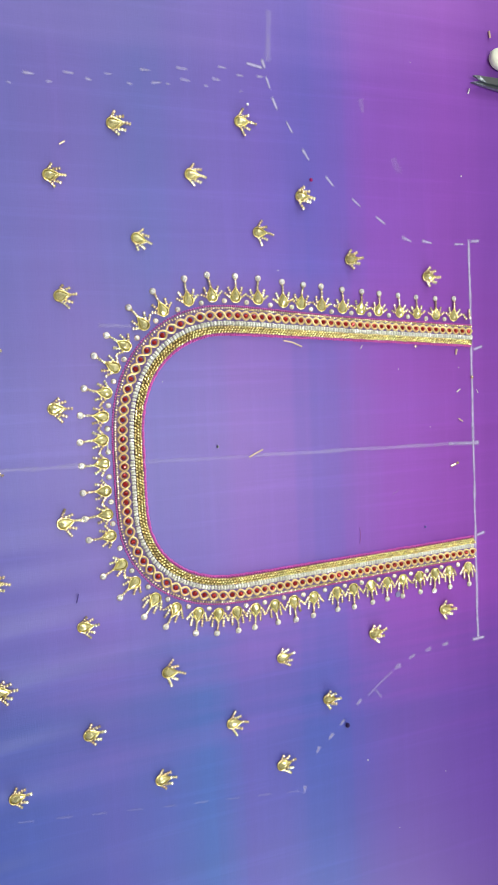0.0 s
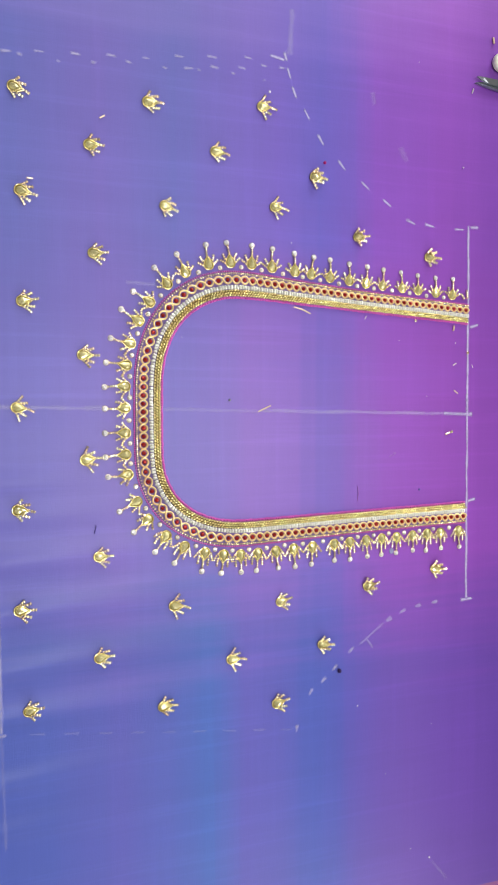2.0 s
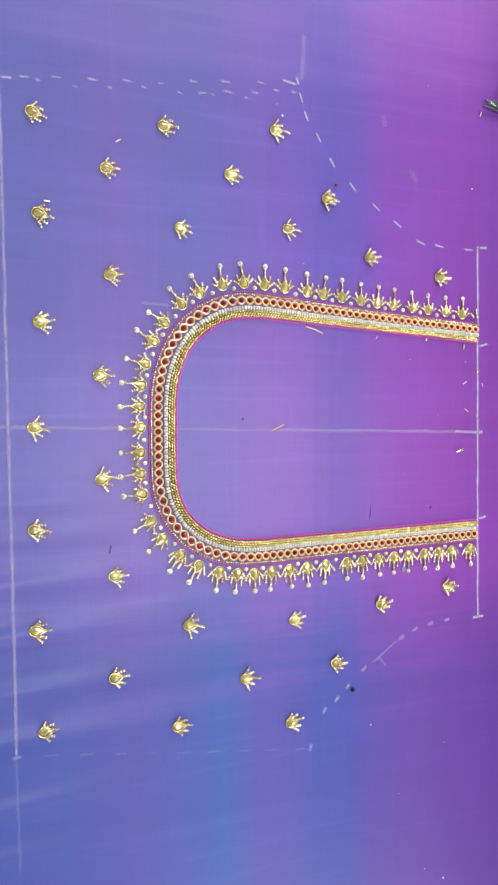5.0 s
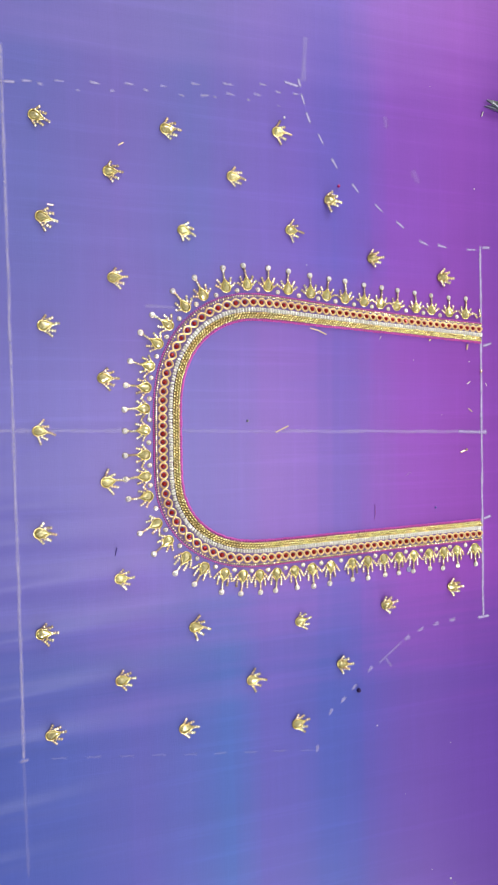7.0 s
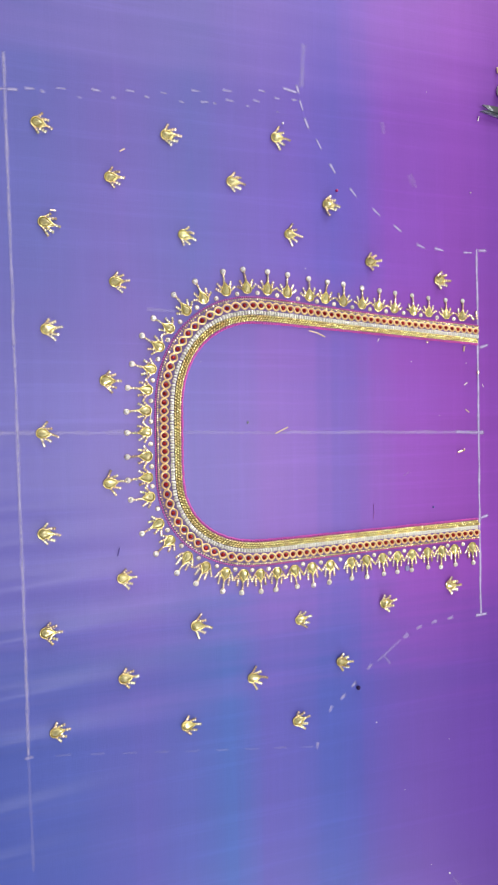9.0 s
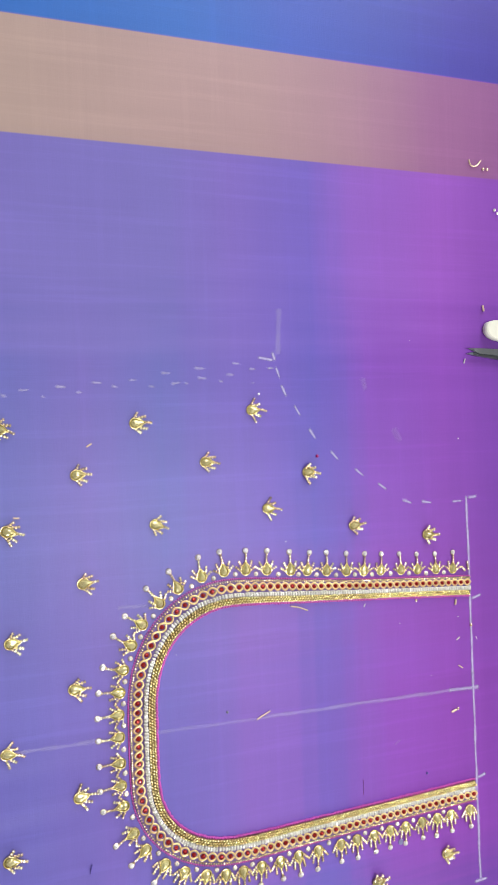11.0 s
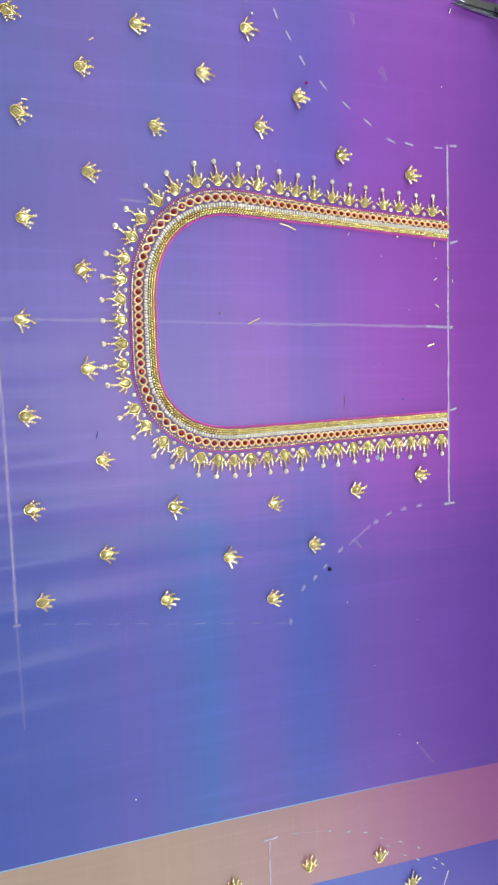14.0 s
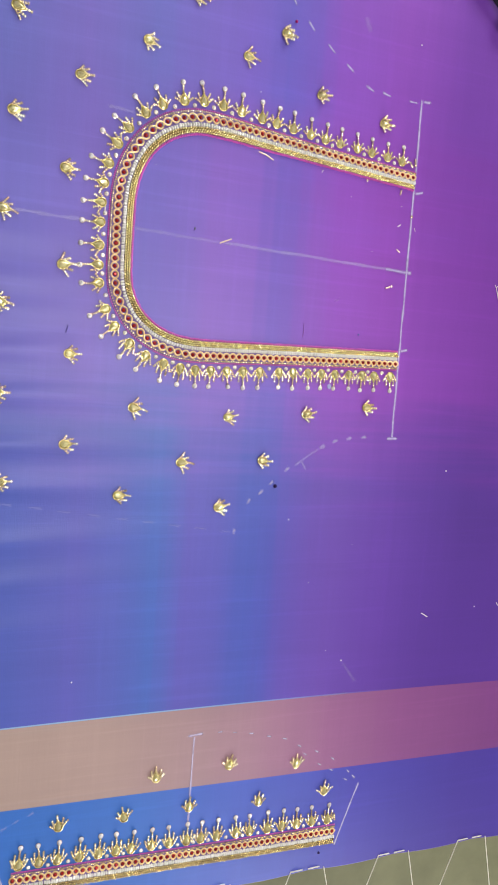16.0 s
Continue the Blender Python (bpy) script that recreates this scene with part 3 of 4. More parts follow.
chalk_dashes("faint chalk dashes on the far sleeve corner", [(-0.150, -0.511, 0.008, 20), (-0.140, -0.506, 0.008, 28), (-0.128, -0.501, 0.008, 26)], 0.0026, M_FAINT)


# ---------------------------------------------------------------- motifs
def strand(name, start, deg, count, r, parent, taper=0.12, bend=0.0, lift=0.0):
    """A short strand of seed beads sewn on from start."""
    x, y = start
    places = []
    for k in range(count):
        a = radians(deg + bend * k)
        rr = r * (1.0 - taper * k)
        places.append((x, y, rr + lift, rr * 0.88, rr * 1.26, rr * 1.05, a))
        x += math.cos(a) * rr * 1.68
        y += math.sin(a) * rr * 1.68
    return beads(name, places, M_BEAD, parent), (x, y)


def rim(name, length, width, parent, cross=False):
    bm = bmesh.new()
    pts = [(x, y, 0.0012) for x, y in drop_outline(length, width, 22)]
    tube(bm, pts, 0.00050, 6, True)
    if cross:      # the wire's tail laid over the stone's point
        tube(bm, [(length * 0.02, -width * 0.38, 0.0019), (length * 0.25, -width * 0.12, 0.0026), (length * 0.52, width * 0.06, 0.0016)], 0.00055, 5)
    return part(name, bm, M_GOLD, parent, "twisted gold wire rim", True)


# Added dark plate: its colour paints the shaded outline between stone and rim.
def pad(length, width, parent):
    bm = bmesh.new()
    outline = drop_outline(length, width, 18)
    low, high = ([bm.verts.new((x, y, z)) for x, y in outline] for z in (0.0, 0.0006))
    for i in range(18):
        bm.faces.new((low[i], low[(i + 1) % 18], high[(i + 1) % 18], high[i]))
    bm.faces.new(high)
    bm.faces.new(low[::-1])
    return part("pad", bm, M_RIM_GAP, parent, "dark olive plate standing in for shade between stone and rim")


def spray_motif(rng, label, group, tight=0.0):
    """Scattered motif: a pear stone in a wire rim with five bead strands fanning from its point.
    tight: how far the strands are drawn in over the stone, 0 to 1."""
    t = thing("spray_motif", label, "motif", group)
    k = 1.0 - 0.10 * tight
    pad(0.0112 * k, 0.0074 * k, t)
    part("stone", drop_stone(0.0098 * k, 0.0058 * k, 0.0028), M_STONE, t, "foiled olive-gold pear stone")
    rim("rim", 0.0110 * k, 0.0072 * k, t, rng.random() < 0.5 or tight > 0)
    for deg, sx, sy, n in ((50, -0.0020, 0.0038, 3), (12, 0.0014, 0.0036, 3), (-1, 0.0050, 0.0002, 3), (-13, 0.0018, -0.0036, 3), (-52, -0.0012, -0.0041, 3)):
        a = deg * rng.uniform(0.8, 1.15) + rng.uniform(-8, 8)
        back = 0.0016 * tight
        strand("bead_strand", (sx - back + rng.uniform(-.0004, .0004), sy * (1.0 - 0.25 * tight)), a, n + (rng.random() < 0.12), 0.00116, t, 0.03,
               rng.uniform(-6, 6), 0.0014 * tight)
    for piece in t.children:
        piece.location.x -= 0.0007
    return t


def fringe_motif(rng, label, group, tall=1.0, hug=False):
    """Border fringe: a pear stone pointing outward, side strands, a stem of beads and a crystal at its tip.
    hug: the side strands are drawn in along the stone and the wire's tail is laid over it."""
    t = thing("fringe_motif", label, "motif", group)
    pad(0.0108, 0.0074, t)
    part("stone", drop_stone(0.0095, 0.0059, 0.0030), M_STONE, t, "foiled olive-gold pear stone")
    rim("rim", 0.0108, 0.0074, t, hug or rng.random() < 0.3)
    sides = ((30, -0.0016, 0.0046, 4), (7, 0.0018, 0.0036, 4)) if hug else ((52, -0.0014, 0.0044, 3), (20, 0.0014, 0.0038, 3))
    for deg, sx, sy, n in sides:
        for sg in (1, -1):
            strand("bead_strand", (sx, sg * sy + rng.uniform(-.0003, .0003)), sg * deg + rng.uniform(-8, 8), n, 0.00114, t, 0.03, rng.uniform(-6, 6))
    _, end = strand("stem", (0.0056, rng.uniform(-.0004, .0004)), rng.uniform(-7, 7), 4, 0.00110 * tall, t, 0.02, rng.uniform(-3, 3))
    c = part("tip_crystal", round_stone(0.0021, 0.0023), M_CRYSTAL, t, "clear foiled round crystal")
    c.location = (end[0] + 0.0007, end[1], 0.0)
    bm = bmesh.new()
    tube(bm, [(0.0022 * math.cos(k * math.pi / 5), 0.0022 * math.sin(k * math.pi / 5), 0.0007) for k in range(10)], 0.00024, 4, True)
    part("setting", bm, M_BEAD, c, "thin gold setting")
    return t


rng = random.Random(11)
SPRAY = "spray of gold beads round a pear stone, sewn on the silk"
GS = "spray motifs scattered on the silk"
variants = [spray_motif(rng, SPRAY, GS) for _ in range(4)]
variants += [spray_motif(rng, "tightly drawn spray of gold beads over a pear stone", GS, q) for q in (0.8, 1.0, 0.9)]
used = [False] * 7


def place(kinds, flags, pick, m):
    """The first use of a variant is the variant itself; later ones are copies."""
    if not flags[pick]:
        flags[pick] = True
        kinds[pick].matrix_basis = m
        return kinds[pick]
    return copy_thing(kinds[pick], m)


def put_sprays(rows, deg, size):
    for x, y in rows:
        k = 4 + rng.randrange(3) if x > 0.04 and y > -0.3 else rng.randrange(4)
        s = size * rng.uniform(0.95, 1.05) * (1.0 - 0.35 * max(0.0, x))
        s *= 1.16 if k > 3 else 1.0
        m = pose(x, y, cloth_z(x, y), 0, 0, deg + rng.uniform(-13, 13))
        ob = place(variants, used, k, m)
        ob.scale = (s, s, s)


put_sprays([(-0.1666, 0.2269), (-0.0735, 0.2292), (0.014, 0.237), (-0.116, 0.194), (-0.023, 0.199), (0.058, 0.188), (-0.163, 0.157),
            (-0.062, 0.155), (0.024, 0.162), (0.0956, 0.1446), (0.1617, 0.1323)], -6, 1.0)
put_sprays([(-0.114, 0.118), (-0.163, 0.082), (-0.122, 0.045), (-0.168, 0.007), (-0.121, -0.030), (-0.168, -0.065), (-0.1128, -0.1014),
            (-0.168, -0.136), (-0.113, -0.176), (-0.1631, -0.2088)], 0, 1.0)
put_sprays([(-0.057, -0.143), (-0.012, -0.189), (-0.066, -0.219), (0.0285, -0.1465), (0.0256, -0.2285), (0.065, -0.1855), (0.106, -0.140),
            (0.170, -0.131)], 4, 1.0)
put_sprays([(-0.0181, -0.481), (0.054, -0.4785), (0.125, -0.487), (-0.1041, -0.5144), (-0.0462, -0.5154), (0.0160, -0.5155), (0.087, -0.521),
            (0.159, -0.521)], 88, 1.05)


# ---------------------------------------------------------------- borders
class Line:
    """A smooth line in the cloth's plane, by arc length s and offset d to its outer side."""

    def __init__(self, pts, rounds):
        p = np.array(pts, float)
        for _ in range(rounds):
            q = p.copy()
            q[1:-1] = (p[:-2] + 2 * p[1:-1] + p[2:]) / 4
            p = q
        self.p = p
        self.s = np.concatenate(([0], np.cumsum(np.linalg.norm(np.diff(p, axis=0), axis=1))))
        t = np.gradient(p, axis=0)
        self.t = t / np.linalg.norm(t, axis=1)[:, None]
        self.length = float(self.s[-1])

    def at(self, s, d):
        x, y = (float(np.interp(s, self.s, self.p[:, i])) for i in (0, 1))
        tx, ty = (float(np.interp(s, self.s, self.t[:, i])) for i in (0, 1))
        h = math.hypot(tx, ty)
        return x + ty / h * d, y - tx / h * d, math.atan2(ty, tx)


def neckline():
    """Inner edge of the neck border: two nearly straight arms and a squarish round bottom."""
    p = [(0.198 - 0.202 * i / 40, 0.079 + 0.013 * i / 40) for i in range(41)]
    q = 0.88
    for i in range(1, 41):
        a = math.pi / 2 * i / 40
        p.append((-0.004 - 0.064 * math.sin(a) ** q, 0.020 + 0.072 * max(0.0, math.cos(a)) ** q))
    p += [(-0.068, 0.020 - 0.045 * i / 10) for i in range(1, 11)]
    for i in range(1, 41):
        a = math.pi / 2 * i / 40
        p.append((-0.004 - 0.064 * max(0.0, math.cos(a)) ** q, -0.025 - 0.056 * math.sin(a) ** q))
    p += [(-0.004 + 0.202 * i / 40, -0.081 + 0.006 * i / 40) for i in range(1, 41)]
    return Line(p, 10)


def border(name, label, line, width, seed, edged=True):
    """A couched border on a line: from its inner to its outer side a thread edge, a rope of gold beads, cut silver beads,
    ruby stones in looped gold wire, a fine bead line and a second thread edge. width(s) is its breadth."""
    t = thing(name, label, "embroidered border")
    g = random.Random(seed)
    L = line.length
    j = lambda a: g.uniform(-a, a)
    steps = lambda pitch: [pitch * (i + 0.5) for i in range(int(L / pitch))]

    def row(nm, mat, lab, pitch, frac, rx, ry, rz, up, shake=0.0001, turn=0.0, colsets=((0.0, 0.0),), cut=False):
        out = []
        for s0 in steps(pitch):
            for ds, df in colsets:
                s = min(L, max(0.0, s0 + ds + j(shake)))
                x, y, a = line.at(s, (frac + df) * width(s) + j(shake))
                k = g.uniform(0.9, 1.1)
                out.append((x, y, cloth_z(x, y) + up + j(shake), rx * k, ry * k, rz * k, a + radians(turn) + j(0.15)))
        return beads(nm, out, mat, t, lab, "stuff", cut)

    # padding under the couching
    bm = bmesh.new()
    prev = None
    for i in range(int(L / 0.003) + 1):
        s = min(L, i * 0.003)
        cur = []
        for f, up in ((0.02, 0.0002), (0.10, 0.0006), (0.90, 0.0006), (0.95, 0.0002)):
            x, y, _ = line.at(s, f * width(s))
            cur.append(bm.verts.new(on_cloth(x, y, up)))
        if prev:
            for k in range(3):
                bm.faces.new((prev[k], prev[k + 1], cur[k + 1], cur[k]))
        prev = cur
    part("padding", bm, M_UNDER, t, "grey-violet couching thread")
    # added dark brown strip, painting the shade in the gaps between rope beads
    bm = bmesh.new()
    prev = None
    for i in range(int(L / 0.003) + 1):
        s = min(L, i * 0.003)
        cur = []
        for f, up in ((0.04, 0.0003), (0.08, 0.0011), (0.27, 0.0011), (0.295, 0.0003)):
            x, y, _ = line.at(s, f * width(s))
            cur.append(bm.verts.new(on_cloth(x, y, up + 0.0004)))
        if prev:
            for k in range(3):
                bm.faces.new((prev[k], prev[k + 1], cur[k + 1], cur[k]))
        prev = cur
    part("cord_bed", bm, M_ROPE_GAP, t, "dark brown strip standing in for shade between the rope beads")
    if edged:
        row("inner_thread_edge", M_PINK, "magenta knotted silk edge", 0.0012, -0.018, 0.0011, 0.0011, 0.0009, 0.0006, 0.0003)
    row("bead_rope", M_ROPE, "diagonal rope of gold seed beads", 0.00212, 0.0, 0.00116, 0.00092, 0.0011, 0.0019, 0.00018, 42,
        ((0.0, 0.068), (0.0010, 0.155), (0.0020, 0.245)))
    row("silver_bead_band", M_SILVER, "band of squarish cut silver stones", 0.0021, 0.372, 0.00103, 0.00172, 0.0013, 0.0018, 0.00022, 0, cut=True)
    row("fine_bead_line", M_BEAD, "fine line of gold beads", 0.0016, 0.890, 0.00074, 0.00112, 0.0009, 0.0013)
    row("outer_thread_edge", M_PINK, "magenta knotted silk edge", 0.0014, 0.975, 0.0009, 0.00070, 0.0007, 0.0006)
    # ruby stones in two crossing wires
    pitch = L / round(L / 0.0060)
    n = int(round(L / pitch))
    red = [round_stone(0.00180 * k, 0.0019, 7) for k in (1.0, 0.93)]
    meshes = []
    for b in red:
        me = bpy.data.meshes.new("ruby_stone")
        b.to_mesh(me)
        b.free()
        me.materials.append(M_RED)
        meshes.append(me)
    for i in range(n):
        s = (i + 0.5) * pitch
        x, y, a = line.at(s, 0.655 * width(s) + j(0.00015))
        ob = new("ruby_stone", meshes[i % 2])
        ob.matrix_basis = pose(x, y, cloth_z(x, y) + 0.0007, j(4), j(4), math.degrees(a) + j(30))
        ob.parent = t
    for sign in (1, -1):
        bm = bmesh.new()
        pts = []
        for i in range(n * 8 + 1):
            s = i * pitch / 8
            wv = math.sin(math.pi * i / 8)
            f = sign * wv
            lob = math.copysign(abs(wv) ** 0.75, f)
            x, y, _ = line.at(min(L, s), 0.655 * width(s) + lob * 0.00278 * width(s) / 0.0195)
            pts.append(on_cloth(x, y, 0.0013 + 0.0006 * sign * math.cos(math.pi * i / 8)))
        tube(bm, pts, 0.00080, 5)
        part("looped_wire", bm, M_LOOP, t, "gold wire looped round each stone", True)
    return t


def ease(s, lo, hi):
    k = min(1.0, max(0.0, (s - lo) / (hi - lo)))
    return k * k * (3 - 2 * k)


neck = neckline()
NL = neck.length


def neck_width(s):
    return 0.0166 + 0.0042 * ease(s, 0.08, 0.25) - 0.0028 * ease(s, 0.38, 0.60)


border("neckline_border", "neckline border of gold, silver and ruby beadwork edged in magenta", neck, neck_width, 3)
sleeve = Line([(0.175 - 0.319 * i / 40, -0.5825 + 0.0085 * i / 40) for i in range(41)], 0)
border("sleeve_border", "straight sleeve border of gold, silver and ruby beadwork", sleeve, lambda s: 0.0212, 5, False)

GF = "fringe motifs along the neckline border"
FL = "crowned gold pear stone with bead strands and a crystal tip"
kinds = [fringe_motif(rng, FL, GF, h) for h in (1.0, 1.06, 0.95, 1.0)]
kinds += [fringe_motif(rng, "gold pear stone hugged by bead strands, with a crystal tip", GF, h, True) for h in (0.92, 1.0, 0.96)]
flags = [False] * 7
GC = "small crystals between the fringe motifs"


def crystal():
    t = thing("crystal", "small clear crystal sewn at the foot of the fringe", "crystal", GC)
    part("stone", round_stone(0.0016, 0.0019), M_CRYSTAL, t)
    bm = bmesh.new()
    tube(bm, [(0.0017 * math.cos(k * math.pi / 5), 0.0017 * math.sin(k * math.pi / 5), 0.0006) for k in range(10)], 0.0003, 4, True)
    part("setting", bm, M_BEAD, t, "thin gold setting")
    return t


first_crystal = crystal()
crystal_used = [False]


def fringe(line, stops, width, reach, size, hugged):
    mids = [(a + b) / 2 for a, b in zip(stops, stops[1:])]
    for s in stops:
        k = 4 + rng.randrange(3) if hugged(s) else rng.randrange(4)
        x, y, a = line.at(s, width(s) + 0.0075 * size(s))
        m = pose(x, y, cloth_z(x, y), 0, 0, math.degrees(a) - 90 + rng.uniform(-6, 6))
        ob = place(kinds, flags, k, m)
        q = size(s) * rng.uniform(0.97, 1.03)
        ob.scale = (q * reach(s), q, q)
    for s in mids:
        x, y, a = line.at(s, width(s) + 0.0028 + rng.uniform(-.0004, .0004))
        m = pose(x, y, cloth_z(x, y), 0, 0, rng.uniform(0, 90))
        place([first_crystal], crystal_used, 0, m)


NECK_STOPS = [17, 33, 50, 65, 83, 98, 113, 130, 146, 160, 179, 195, 209, 221, 234, 245, 258, 269, 282, 294, 307, 322, 340, 355, 366,
              380, 390, 402, 413, 425, 436, 447, 460, 475, 490, 506, 525, 539, 554, 568, 582, 597, 611, 624, 642]
fringe(neck, [NL * s / 649.8 for s in NECK_STOPS], neck_width, lambda s: 0.99, lambda s: 0.90 + 0.10 * ease(s, 0.05, 0.25) - 0.04 * ease(s, 0.45, 0.6), lambda s: s > 0.40)
SLEEVE_STOPS = [10, 28, 45, 61, 77, 96, 110, 130, 146, 160, 177, 194, 213, 227, 243, 260, 279, 295, 312]
fringe(sleeve, [s / 1000 for s in SLEEVE_STOPS], lambda s: 0.0212, lambda s: 1.12, lambda s: 1.0, lambda s: True)


def sprig(line, s, width, lean):
    """Two bead strands left where a border runs out against a chalk line."""
    x, y, a = line.at(s, width(s) + 0.0042)
    t = thing("end_sprig", "pair of short bead strands at the border's end", "motif", "sprigs at the border ends",
              pose(x, y, cloth_z(x, y), 0, 0, math.degrees(a) - 90))
    strand("bead_strand", (0.0, lean * 0.0022), lean * 38, 3, 0.0012, t, 0.05)
    strand("bead_strand", (0.0012, lean * -0.0012), lean * 8, 4, 0.0012, t, 0.05)


sprig(neck, 0.0035, neck_width, 1)
sprig(sleeve, 0.003, lambda s: 0.0212, 1)
sprig(sleeve, sleeve.length - 0.003, lambda s: 0.0212, -1)

# ---------------------------------------------------------------- lacing
GL = "lacing of white thread along the hem"
for k in range(-3, 6):
    a, b = 0.026 + 0.103 * k, 0.064 + 0.103 * k
    if a < HEM_X + 0.01 or b > 0.62:
        continue
    yy = HEM_Y - 0.013 * a
    t = thing("lacing_thread", "white lacing thread stitched through the silk hem", "thread", GL)
    bm = bmesh.new()
    tube(bm, [(a, yy + 0.001, CL + 0.0005), (a - 0.017, yy - 0.06, CL - 0.004), (a - 0.058, -0.813, CL - 0.018)], 0.0006, 5)
    part("thread", bm, M_WHITE_THREAD, t)
    bm = bmesh.new()
    tube(bm, [(b, yy + 0.0, CL + 0.0005), (b + 0.017, yy - 0.06, CL - 0.004), (b + 0.058, -0.813, CL - 0.018)], 0.0006, 5)
    part("thread", bm, M_WHITE_THREAD, t)
    for f0, f1 in ((0.0, 0.36), (0.52, 0.86)):
        bm = bmesh.new()
        x0, x1 = a + (b - a) * f0, a + (b - a) * f1
        tube(bm, [(x0, yy + 0.0012, CL + 0.0002), ((x0 + x1) / 2, yy + 0.0022, CL + 0.0013), (x1, yy + 0.0014, CL + 0.0002)], 0.0007, 5)
        part("stitch", bm, M_WHITE_THREAD, t)
for y0, slope, high in CREASES:
    t = thing("hem_stitch", "white stitch drawing the silk hem to the wrapped bar", "stitch", "stitches along the side hem")
    bm = bmesh.new()
    tube(bm, [(HEM_X + 0.0022, y0 - 0.001, CL + 1.64 * high + 0.0004), (HEM_X + 0.0008, y0 - 0.0032, CL + 1.31 * high), (HEM_X - 0.0012, y0 - 0.0052, CL - 0.0024)], 0.0006, 5)
    part("thread", bm, M_WHITE_THREAD, t)


# ---------------------------------------------------------------- tools lying on the cloth
def snips():
    t = thing("scissors", "small steel scissors with black handles lying on the silk", "scissors", "", pose(0.2462, 0.2785, CL + 0.0022, 0, 0, -5))
    for sgn in (1, -1):
        bm = bmesh.new()
        z0 = 0.0 if sgn < 0 else 0.0022
        prev = None
        for i in range(9):
            f = i / 8
            x = -0.045 + 0.047 * f
            inner = sgn * (0.0018 * max(0.0, 1 - f / 0.24) - 0.0012 * min(1.0, f / 0.24))
            outer = sgn * (0.0024 + 0.0030 * f ** 0.8)
            ring = [bm.verts.new((x, inner, z0)), bm.verts.new((x, outer, z0)), bm.verts.new((x, outer * 0.9, z0 + 0.0022)), bm.verts.new((x, inner, z0 + 0.0014))]
            if prev:
                for k in range(4):
                    bm.faces.new((prev[k], prev[(k + 1) % 4], ring[(k + 1) % 4], ring[k]))
            else:
                bm.faces.new(ring)
            prev = ring
        bm.faces.new(prev[::-1])
        part("blade", bm, M_STEEL, t, "brushed steel blade")
        bm = bmesh.new()
        cx, cy = 0.0470, sgn * -0.0262
        tube(bm, [(0.0, sgn * 0.003, 0.003), (0.010, sgn * -0.0035, 0.0042), (0.021, sgn * -0.0105, 0.0048), (0.031, sgn * -0.0190, 0.005)], [0.0028, 0.0036, 0.0034, 0.0028], 8)
        tube(bm, [(cx + 0.0168 * math.cos(2 * math.pi * k / 22), cy + 0.0105 * math.sin(2 * math.pi * k / 22), 0.005) for k in range(22)], 0.0028, 8, True)
        tang = bmesh.new()
        tube(tang, [(0.0, sgn * 0.003, 0.0048), (0.010, sgn * -0.003, 0.0064), (0.020, sgn * -0.0092, 0.0068), (0.025, sgn * -0.0125, 0.0062)], [0.0030, 0.0030, 0.0026, 0.0012], 8)
        part("tang", tang, M_STEEL, t, "steel tang set in the handle", True)
        part("handle", bm, M_BLACK, t, "glossy black plastic finger loop", True)
    bm = bmesh.new()
    bmesh.ops.create_cone(bm, cap_ends=True, segments=14, radius1=0.0026, radius2=0.0022, depth=0.002, matrix=Matrix.Translation((-0.001, 0, 0.0055)))
    part("rivet", bm, M_STEEL, t)


snips()

bm = bmesh.new()
outline = []
for i in range(28):
    a = 2 * math.pi * i / 28
    c, q = math.cos(a), math.sin(a)
    wear = 1.0 + 0.05 * noise.noise(Vector((c * 2, q * 2, 3.0)))
    outline.append((0.0168 * wear * math.copysign(abs(c) ** 0.75, c), 0.0088 * wear * math.copysign(abs(q) ** 0.7, q) * (1.0 - 0.22 * (c < 0) * c * c)))
rings = [[bm.verts.new((x * k, y * k, z)) for x, y in outline] for k, z in ((0.93, 0.0), (1.0, 0.0012), (1.0, 0.0042), (0.95, 0.0055), (0.86, 0.0061))]
for p, q in zip(rings, rings[1:]):
    for i in range(len(outline)):
        bm.faces.new((p[i], p[(i + 1) % len(outline)], q[(i + 1) % len(outline)], q[i]))
bm.faces.new(rings[-1])
bm.faces.new(rings[0][::-1])
ob = tagged(mesh_object("tailor_chalk", bm, M_CHALK_BLOCK), "worn white piece of tailor's chalk lying on the silk", "chalk")
ob.matrix_basis = pose(0.2355, 0.2995, CL + 0.0006, 0, 0, -8)


# ---------------------------------------------------------------- loose bits
def bugle(x, y, deg, length=0.0055, r=0.0009, mat=None, label="gold bugle bead dropped on the silk"):
    bm = bmesh.new()
    tube(bm, [(-length / 2, 0, r), (0, 0, r), (length / 2, 0, r)], r, 7)
    ob = tagged(mesh_object("bugle_bead", bm, mat or M_BUGLE), label, "bead", "loose bits on the silk")
    ob.matrix_basis = pose(x, y, cloth_z(x, y) + 0.0003, 0, 0, deg)
    return ob


def loose_bead(x, y, r, mat, label):
    bm = bmesh.new()
    bmesh.ops.create_icosphere(bm, subdivisions=2, radius=r)
    for v in bm.verts:
        v.co.z *= 0.8
    ob = tagged(mesh_object("bead", bm, mat, True), label, "bead", "loose bits on the silk")
    ob.matrix_basis = pose(x, y, cloth_z(x, y) + 0.8 * r + 0.0002)


def snippet(pts, r, mat, label):
    bm = bmesh.new()
    tube(bm, [on_cloth(x, y, r + 0.0003) for x, y in pts], r, 5)
    tagged(mesh_object("thread_snippet", bm, mat), label, "thread", "loose bits on the silk")


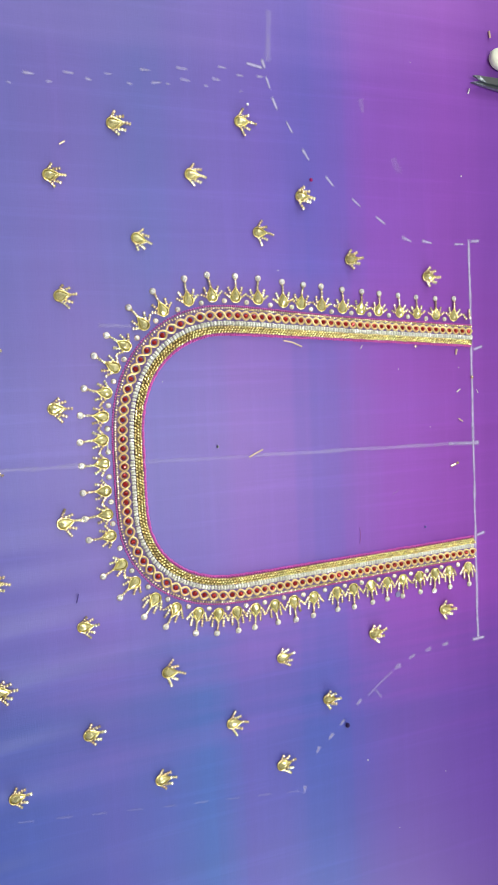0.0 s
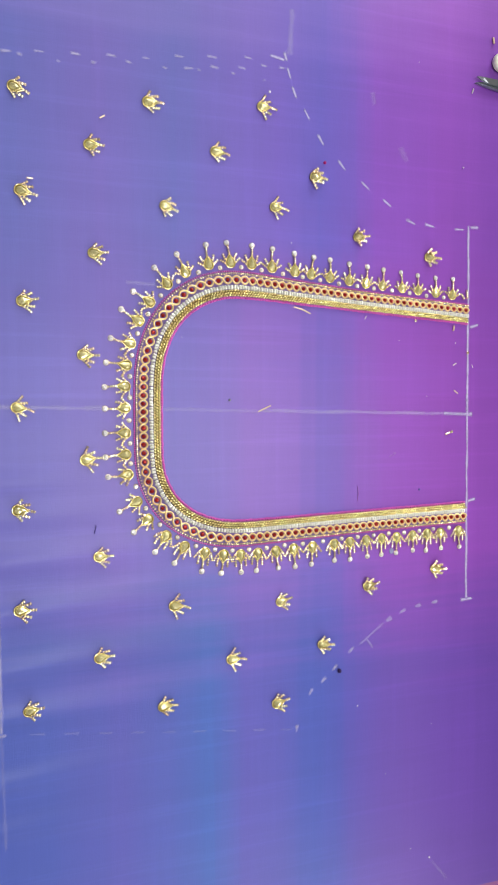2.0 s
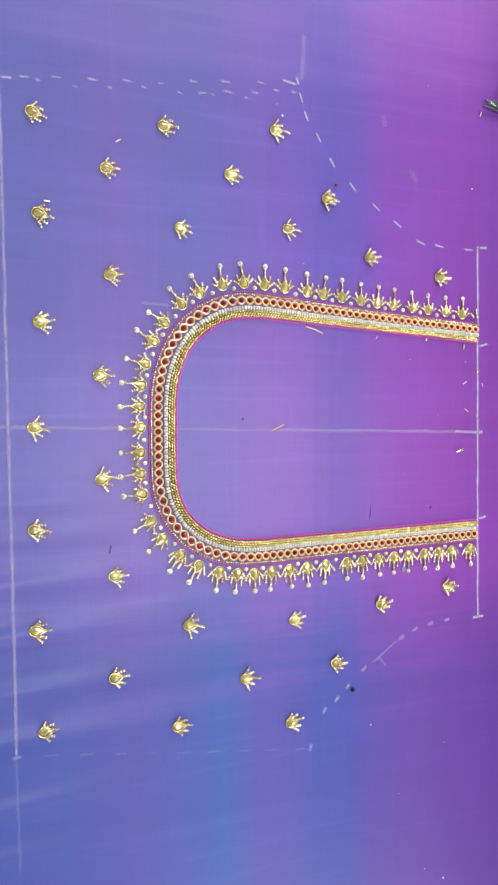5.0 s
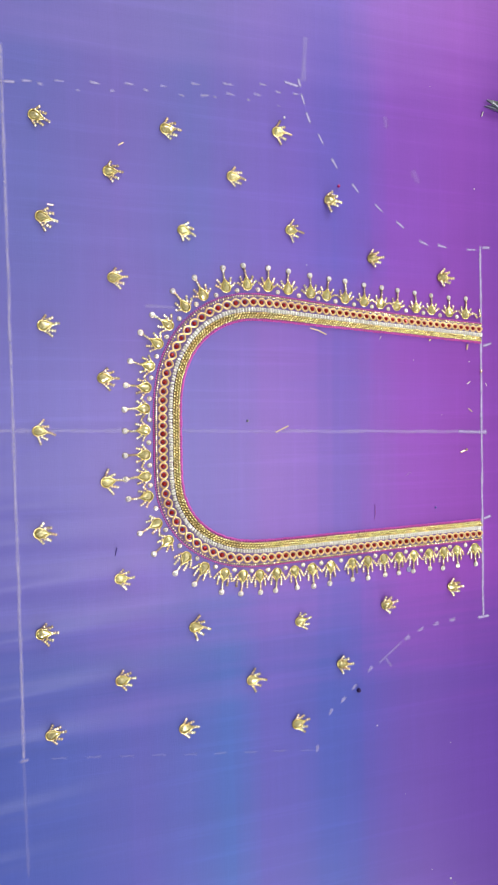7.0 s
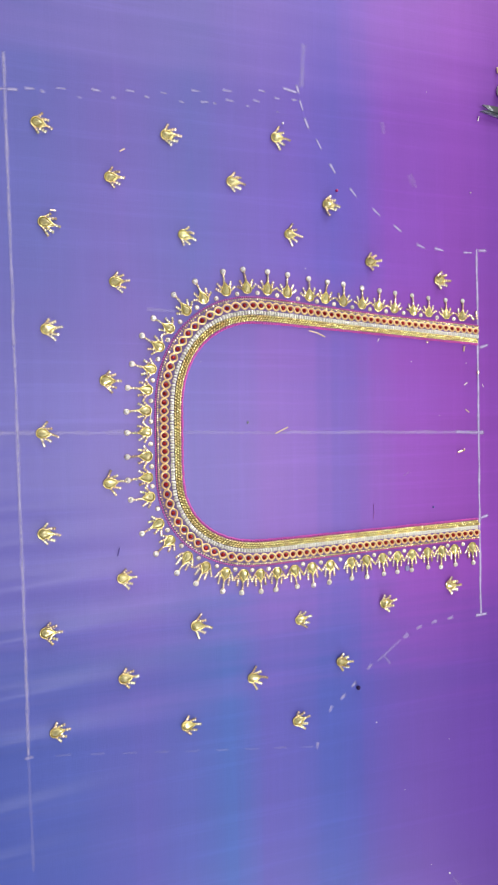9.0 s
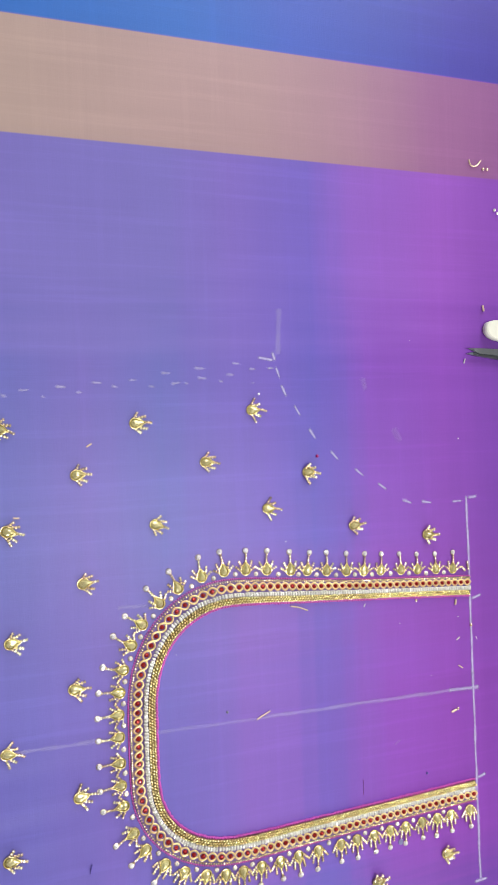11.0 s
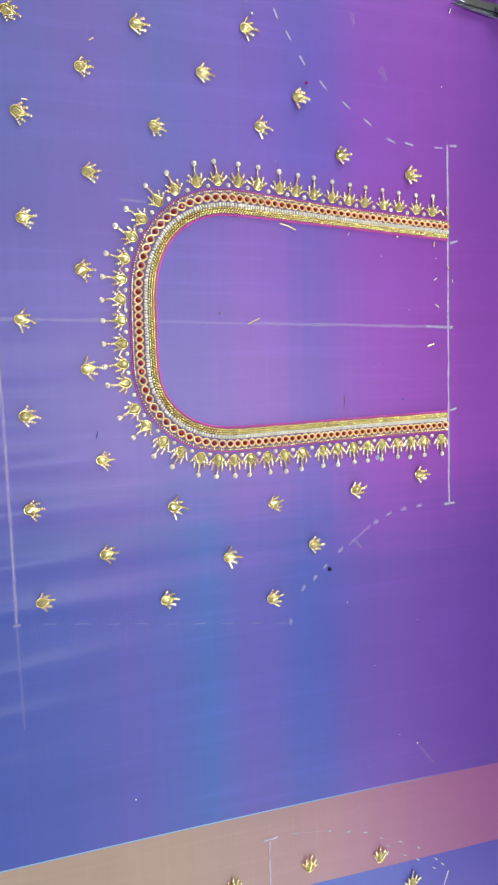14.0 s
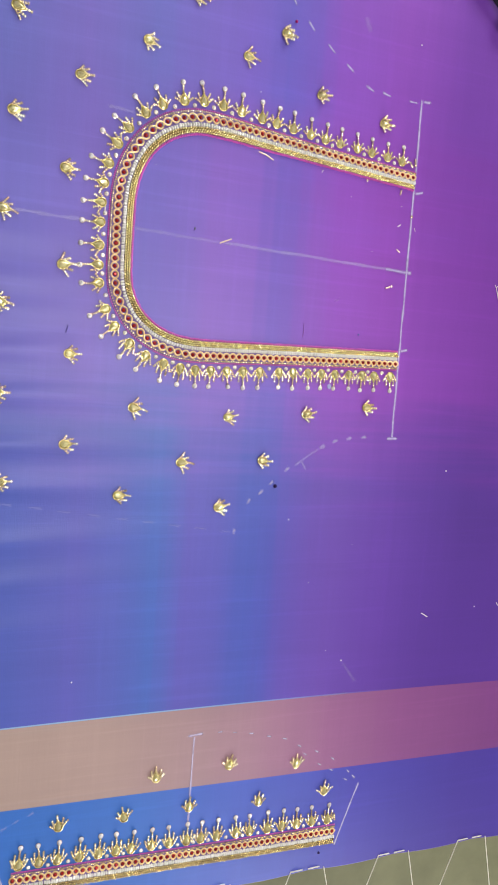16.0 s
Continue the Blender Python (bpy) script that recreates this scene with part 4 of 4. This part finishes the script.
bugle(-0.109, 0.2145, 32, 0.0042, 0.0006)
bugle(-0.159, 0.1665, -4, 0.0042, 0.0006)
snippet([(0.008, 0.004), (0.0125, 0.0062), (0.0185, 0.0088)], 0.0006, M_BUGLE, "short gold wire snippet on the silk")
snippet([(0.038, 0.0862), (0.045, 0.0846), (0.052, 0.0815)], 0.0006, M_BUGLE, "bent gold wire snippet beside the border")
bugle(0.179, -0.0150, 20, 0.0045, 0.0009)
loose_bead(0.183, -0.0135, 0.0012, M_BEAD, "loose gold bead on the silk")
bugle(0.184, 0.0745, 80, 0.0045, 0.0008)
loose_bead(0.147, 0.0795, 0.0012, M_BEAD, "loose gold bead by the border")
loose_bead(0.198, 0.054, 0.0014, M_BEAD, "loose gold bead on the shoulder line")
bugle(0.187, 0.0205, -35, 0.0045, 0.0005)
snippet([(0.184, 0.043), (0.187, 0.045)], 0.0005, M_WHITE_THREAD, "tiny white thread end on the silk")
loose_bead(-0.015, 0.013, 0.0010, M_STEEL, "loose steel-grey bead on the silk")
loose_bead(0.064, 0.2003, 0.0013, M_GARNET, "loose dark red bead on the silk")
loose_bead(0.018, 0.249, 0.0010, M_SILVER, "tiny silver bead on the silk")
loose_bead(0.078, -0.209, 0.0018, M_DARK, "dark speck of lint on the silk")
loose_bead(0.152, -0.062, 0.0010, M_SLATE_THREAD, "dark speck of lint on the silk")
loose_bead(0.192, 0.210, 0.0007, M_SILVER, "tiny silver bead on the silk")
snippet([(0.094, -0.069), (0.095, -0.064), (0.0945, -0.057)], 0.00022, M_PLUM_THREAD, "fine plum thread end on the silk")
snippet([(-0.118, -0.0845), (-0.1165, -0.0785)], 0.0005, M_SLATE_THREAD, "slate-blue thread end on the silk")
snippet([(-0.092, 0.014), (-0.0915, 0.021)], 0.0005, M_WHITE_THREAD, "white thread end beside the border")
snippet([(0.255, -0.341), (0.259, -0.343), (0.263, -0.3455)], 0.0006, M_WHITE_THREAD, "white thread end on the silk")
loose_bead(0.268, -0.191, 0.0009, M_SILVER, "tiny silver bead on the silk")
loose_bead(0.165, -0.385, 0.0009, M_SILVER, "tiny silver bead on the silk")
loose_bead(-0.099, -0.384, 0.0008, M_SILVER, "tiny silver bead on the silk")
loose_bead(0.095, -0.241, 0.0006, M_SILVER, "tiny silver bead on the silk")
bugle(0.2205, 0.319, 100, 0.005, 0.0008)
bugle(0.2005, 0.2745, 70, 0.004, 0.0006, M_SILVER, "pink-white bugle bead beside the scissors")
loose_bead(0.235, 0.403, 0.0013, M_SILVER, "loose silver bead on the silk")
loose_bead(0.238, 0.4005, 0.0013, M_SILVER, "loose silver bead on the silk")
loose_bead(0.225, 0.437, 0.0013, M_BEAD, "loose gold bead on the zari band")
loose_bead(0.229, 0.437, 0.0013, M_BEAD, "loose gold bead on the zari band")
snippet([(0.2115, 0.444), (0.2118, 0.4415), (0.2130, 0.4395), (0.2150, 0.4385), (0.2172, 0.4387), (0.2192, 0.4398), (0.2212, 0.4418), (0.2230, 0.4440)], 0.0006, M_BUGLE, "curled gold wire snippet on the zari band")
loose_bead(0.159, -0.590, 0.0014, M_DARK, "dark speck of lint below the sleeve border")
bm = bmesh.new()
bmesh.ops.create_cone(bm, cap_ends=True, segments=16, radius1=0.0023, radius2=0.0021, depth=0.0006)
ob = tagged(mesh_object("sequin", bm, plain("pearl_sequin", lin(150, 148, 196), 0.3, 0.4, 0.5, 0.2)), "flat grey sequin beside the fringe", "sequin", "loose bits on the silk")
ob.matrix_basis = pose(0.126, -0.1130, CL + 0.0006)
snippet([(0.3047, 0.002), (0.3066, -0.001), (0.3085, -0.006), (0.3115, -0.0145)], 0.0004, M_WHITE_THREAD, "curled white thread end on the silk")
snippet([(0.3064, -0.001), (0.3086, 0.0012), (0.3100, 0.0018)], 0.0004, M_WHITE_THREAD, "tip of white thread on the silk")
for x, y, r in [(0.3224, -0.3374, 0.0012), (0.0359, 0.1359, 0.0008), (0.1318, 0.0626, 0.0007), (0.1589, 0.0166, 0.0006), (0.1862, 0.0621, 0.0009),
                (0.1467, -0.3736, 0.0007), (0.1659, -0.2662, 0.0006), (0.1217, -0.3035, 0.0006), (-0.1895, 0.180, 0.0006), (0.052, -0.118, 0.0006),
                (-0.052, 0.060, 0.0005), (0.149, 0.291, 0.0006)]:
    loose_bead(x, y, 0.55 * r, M_SILVER, "tiny pale fleck on the silk")
snippet([(0.3515, -0.3345), (0.3535, -0.3375)], 0.0006, M_WHITE_THREAD, "white thread end on the silk")
snippet([(0.1000, 0.0790), (0.1014, 0.0815)], 0.0003, M_WHITE_THREAD, "fine white fibre on the silk")
snippet([(0.2028, 0.0440), (0.2040, 0.0412)], 0.0003, M_WHITE_THREAD, "fine white fibre on the silk")
chalk_line("faint chalk smudge inside the neckline", [((0.122, -0.0345), (0.130, -0.0300))], 0.0022, M_SMUDGE)
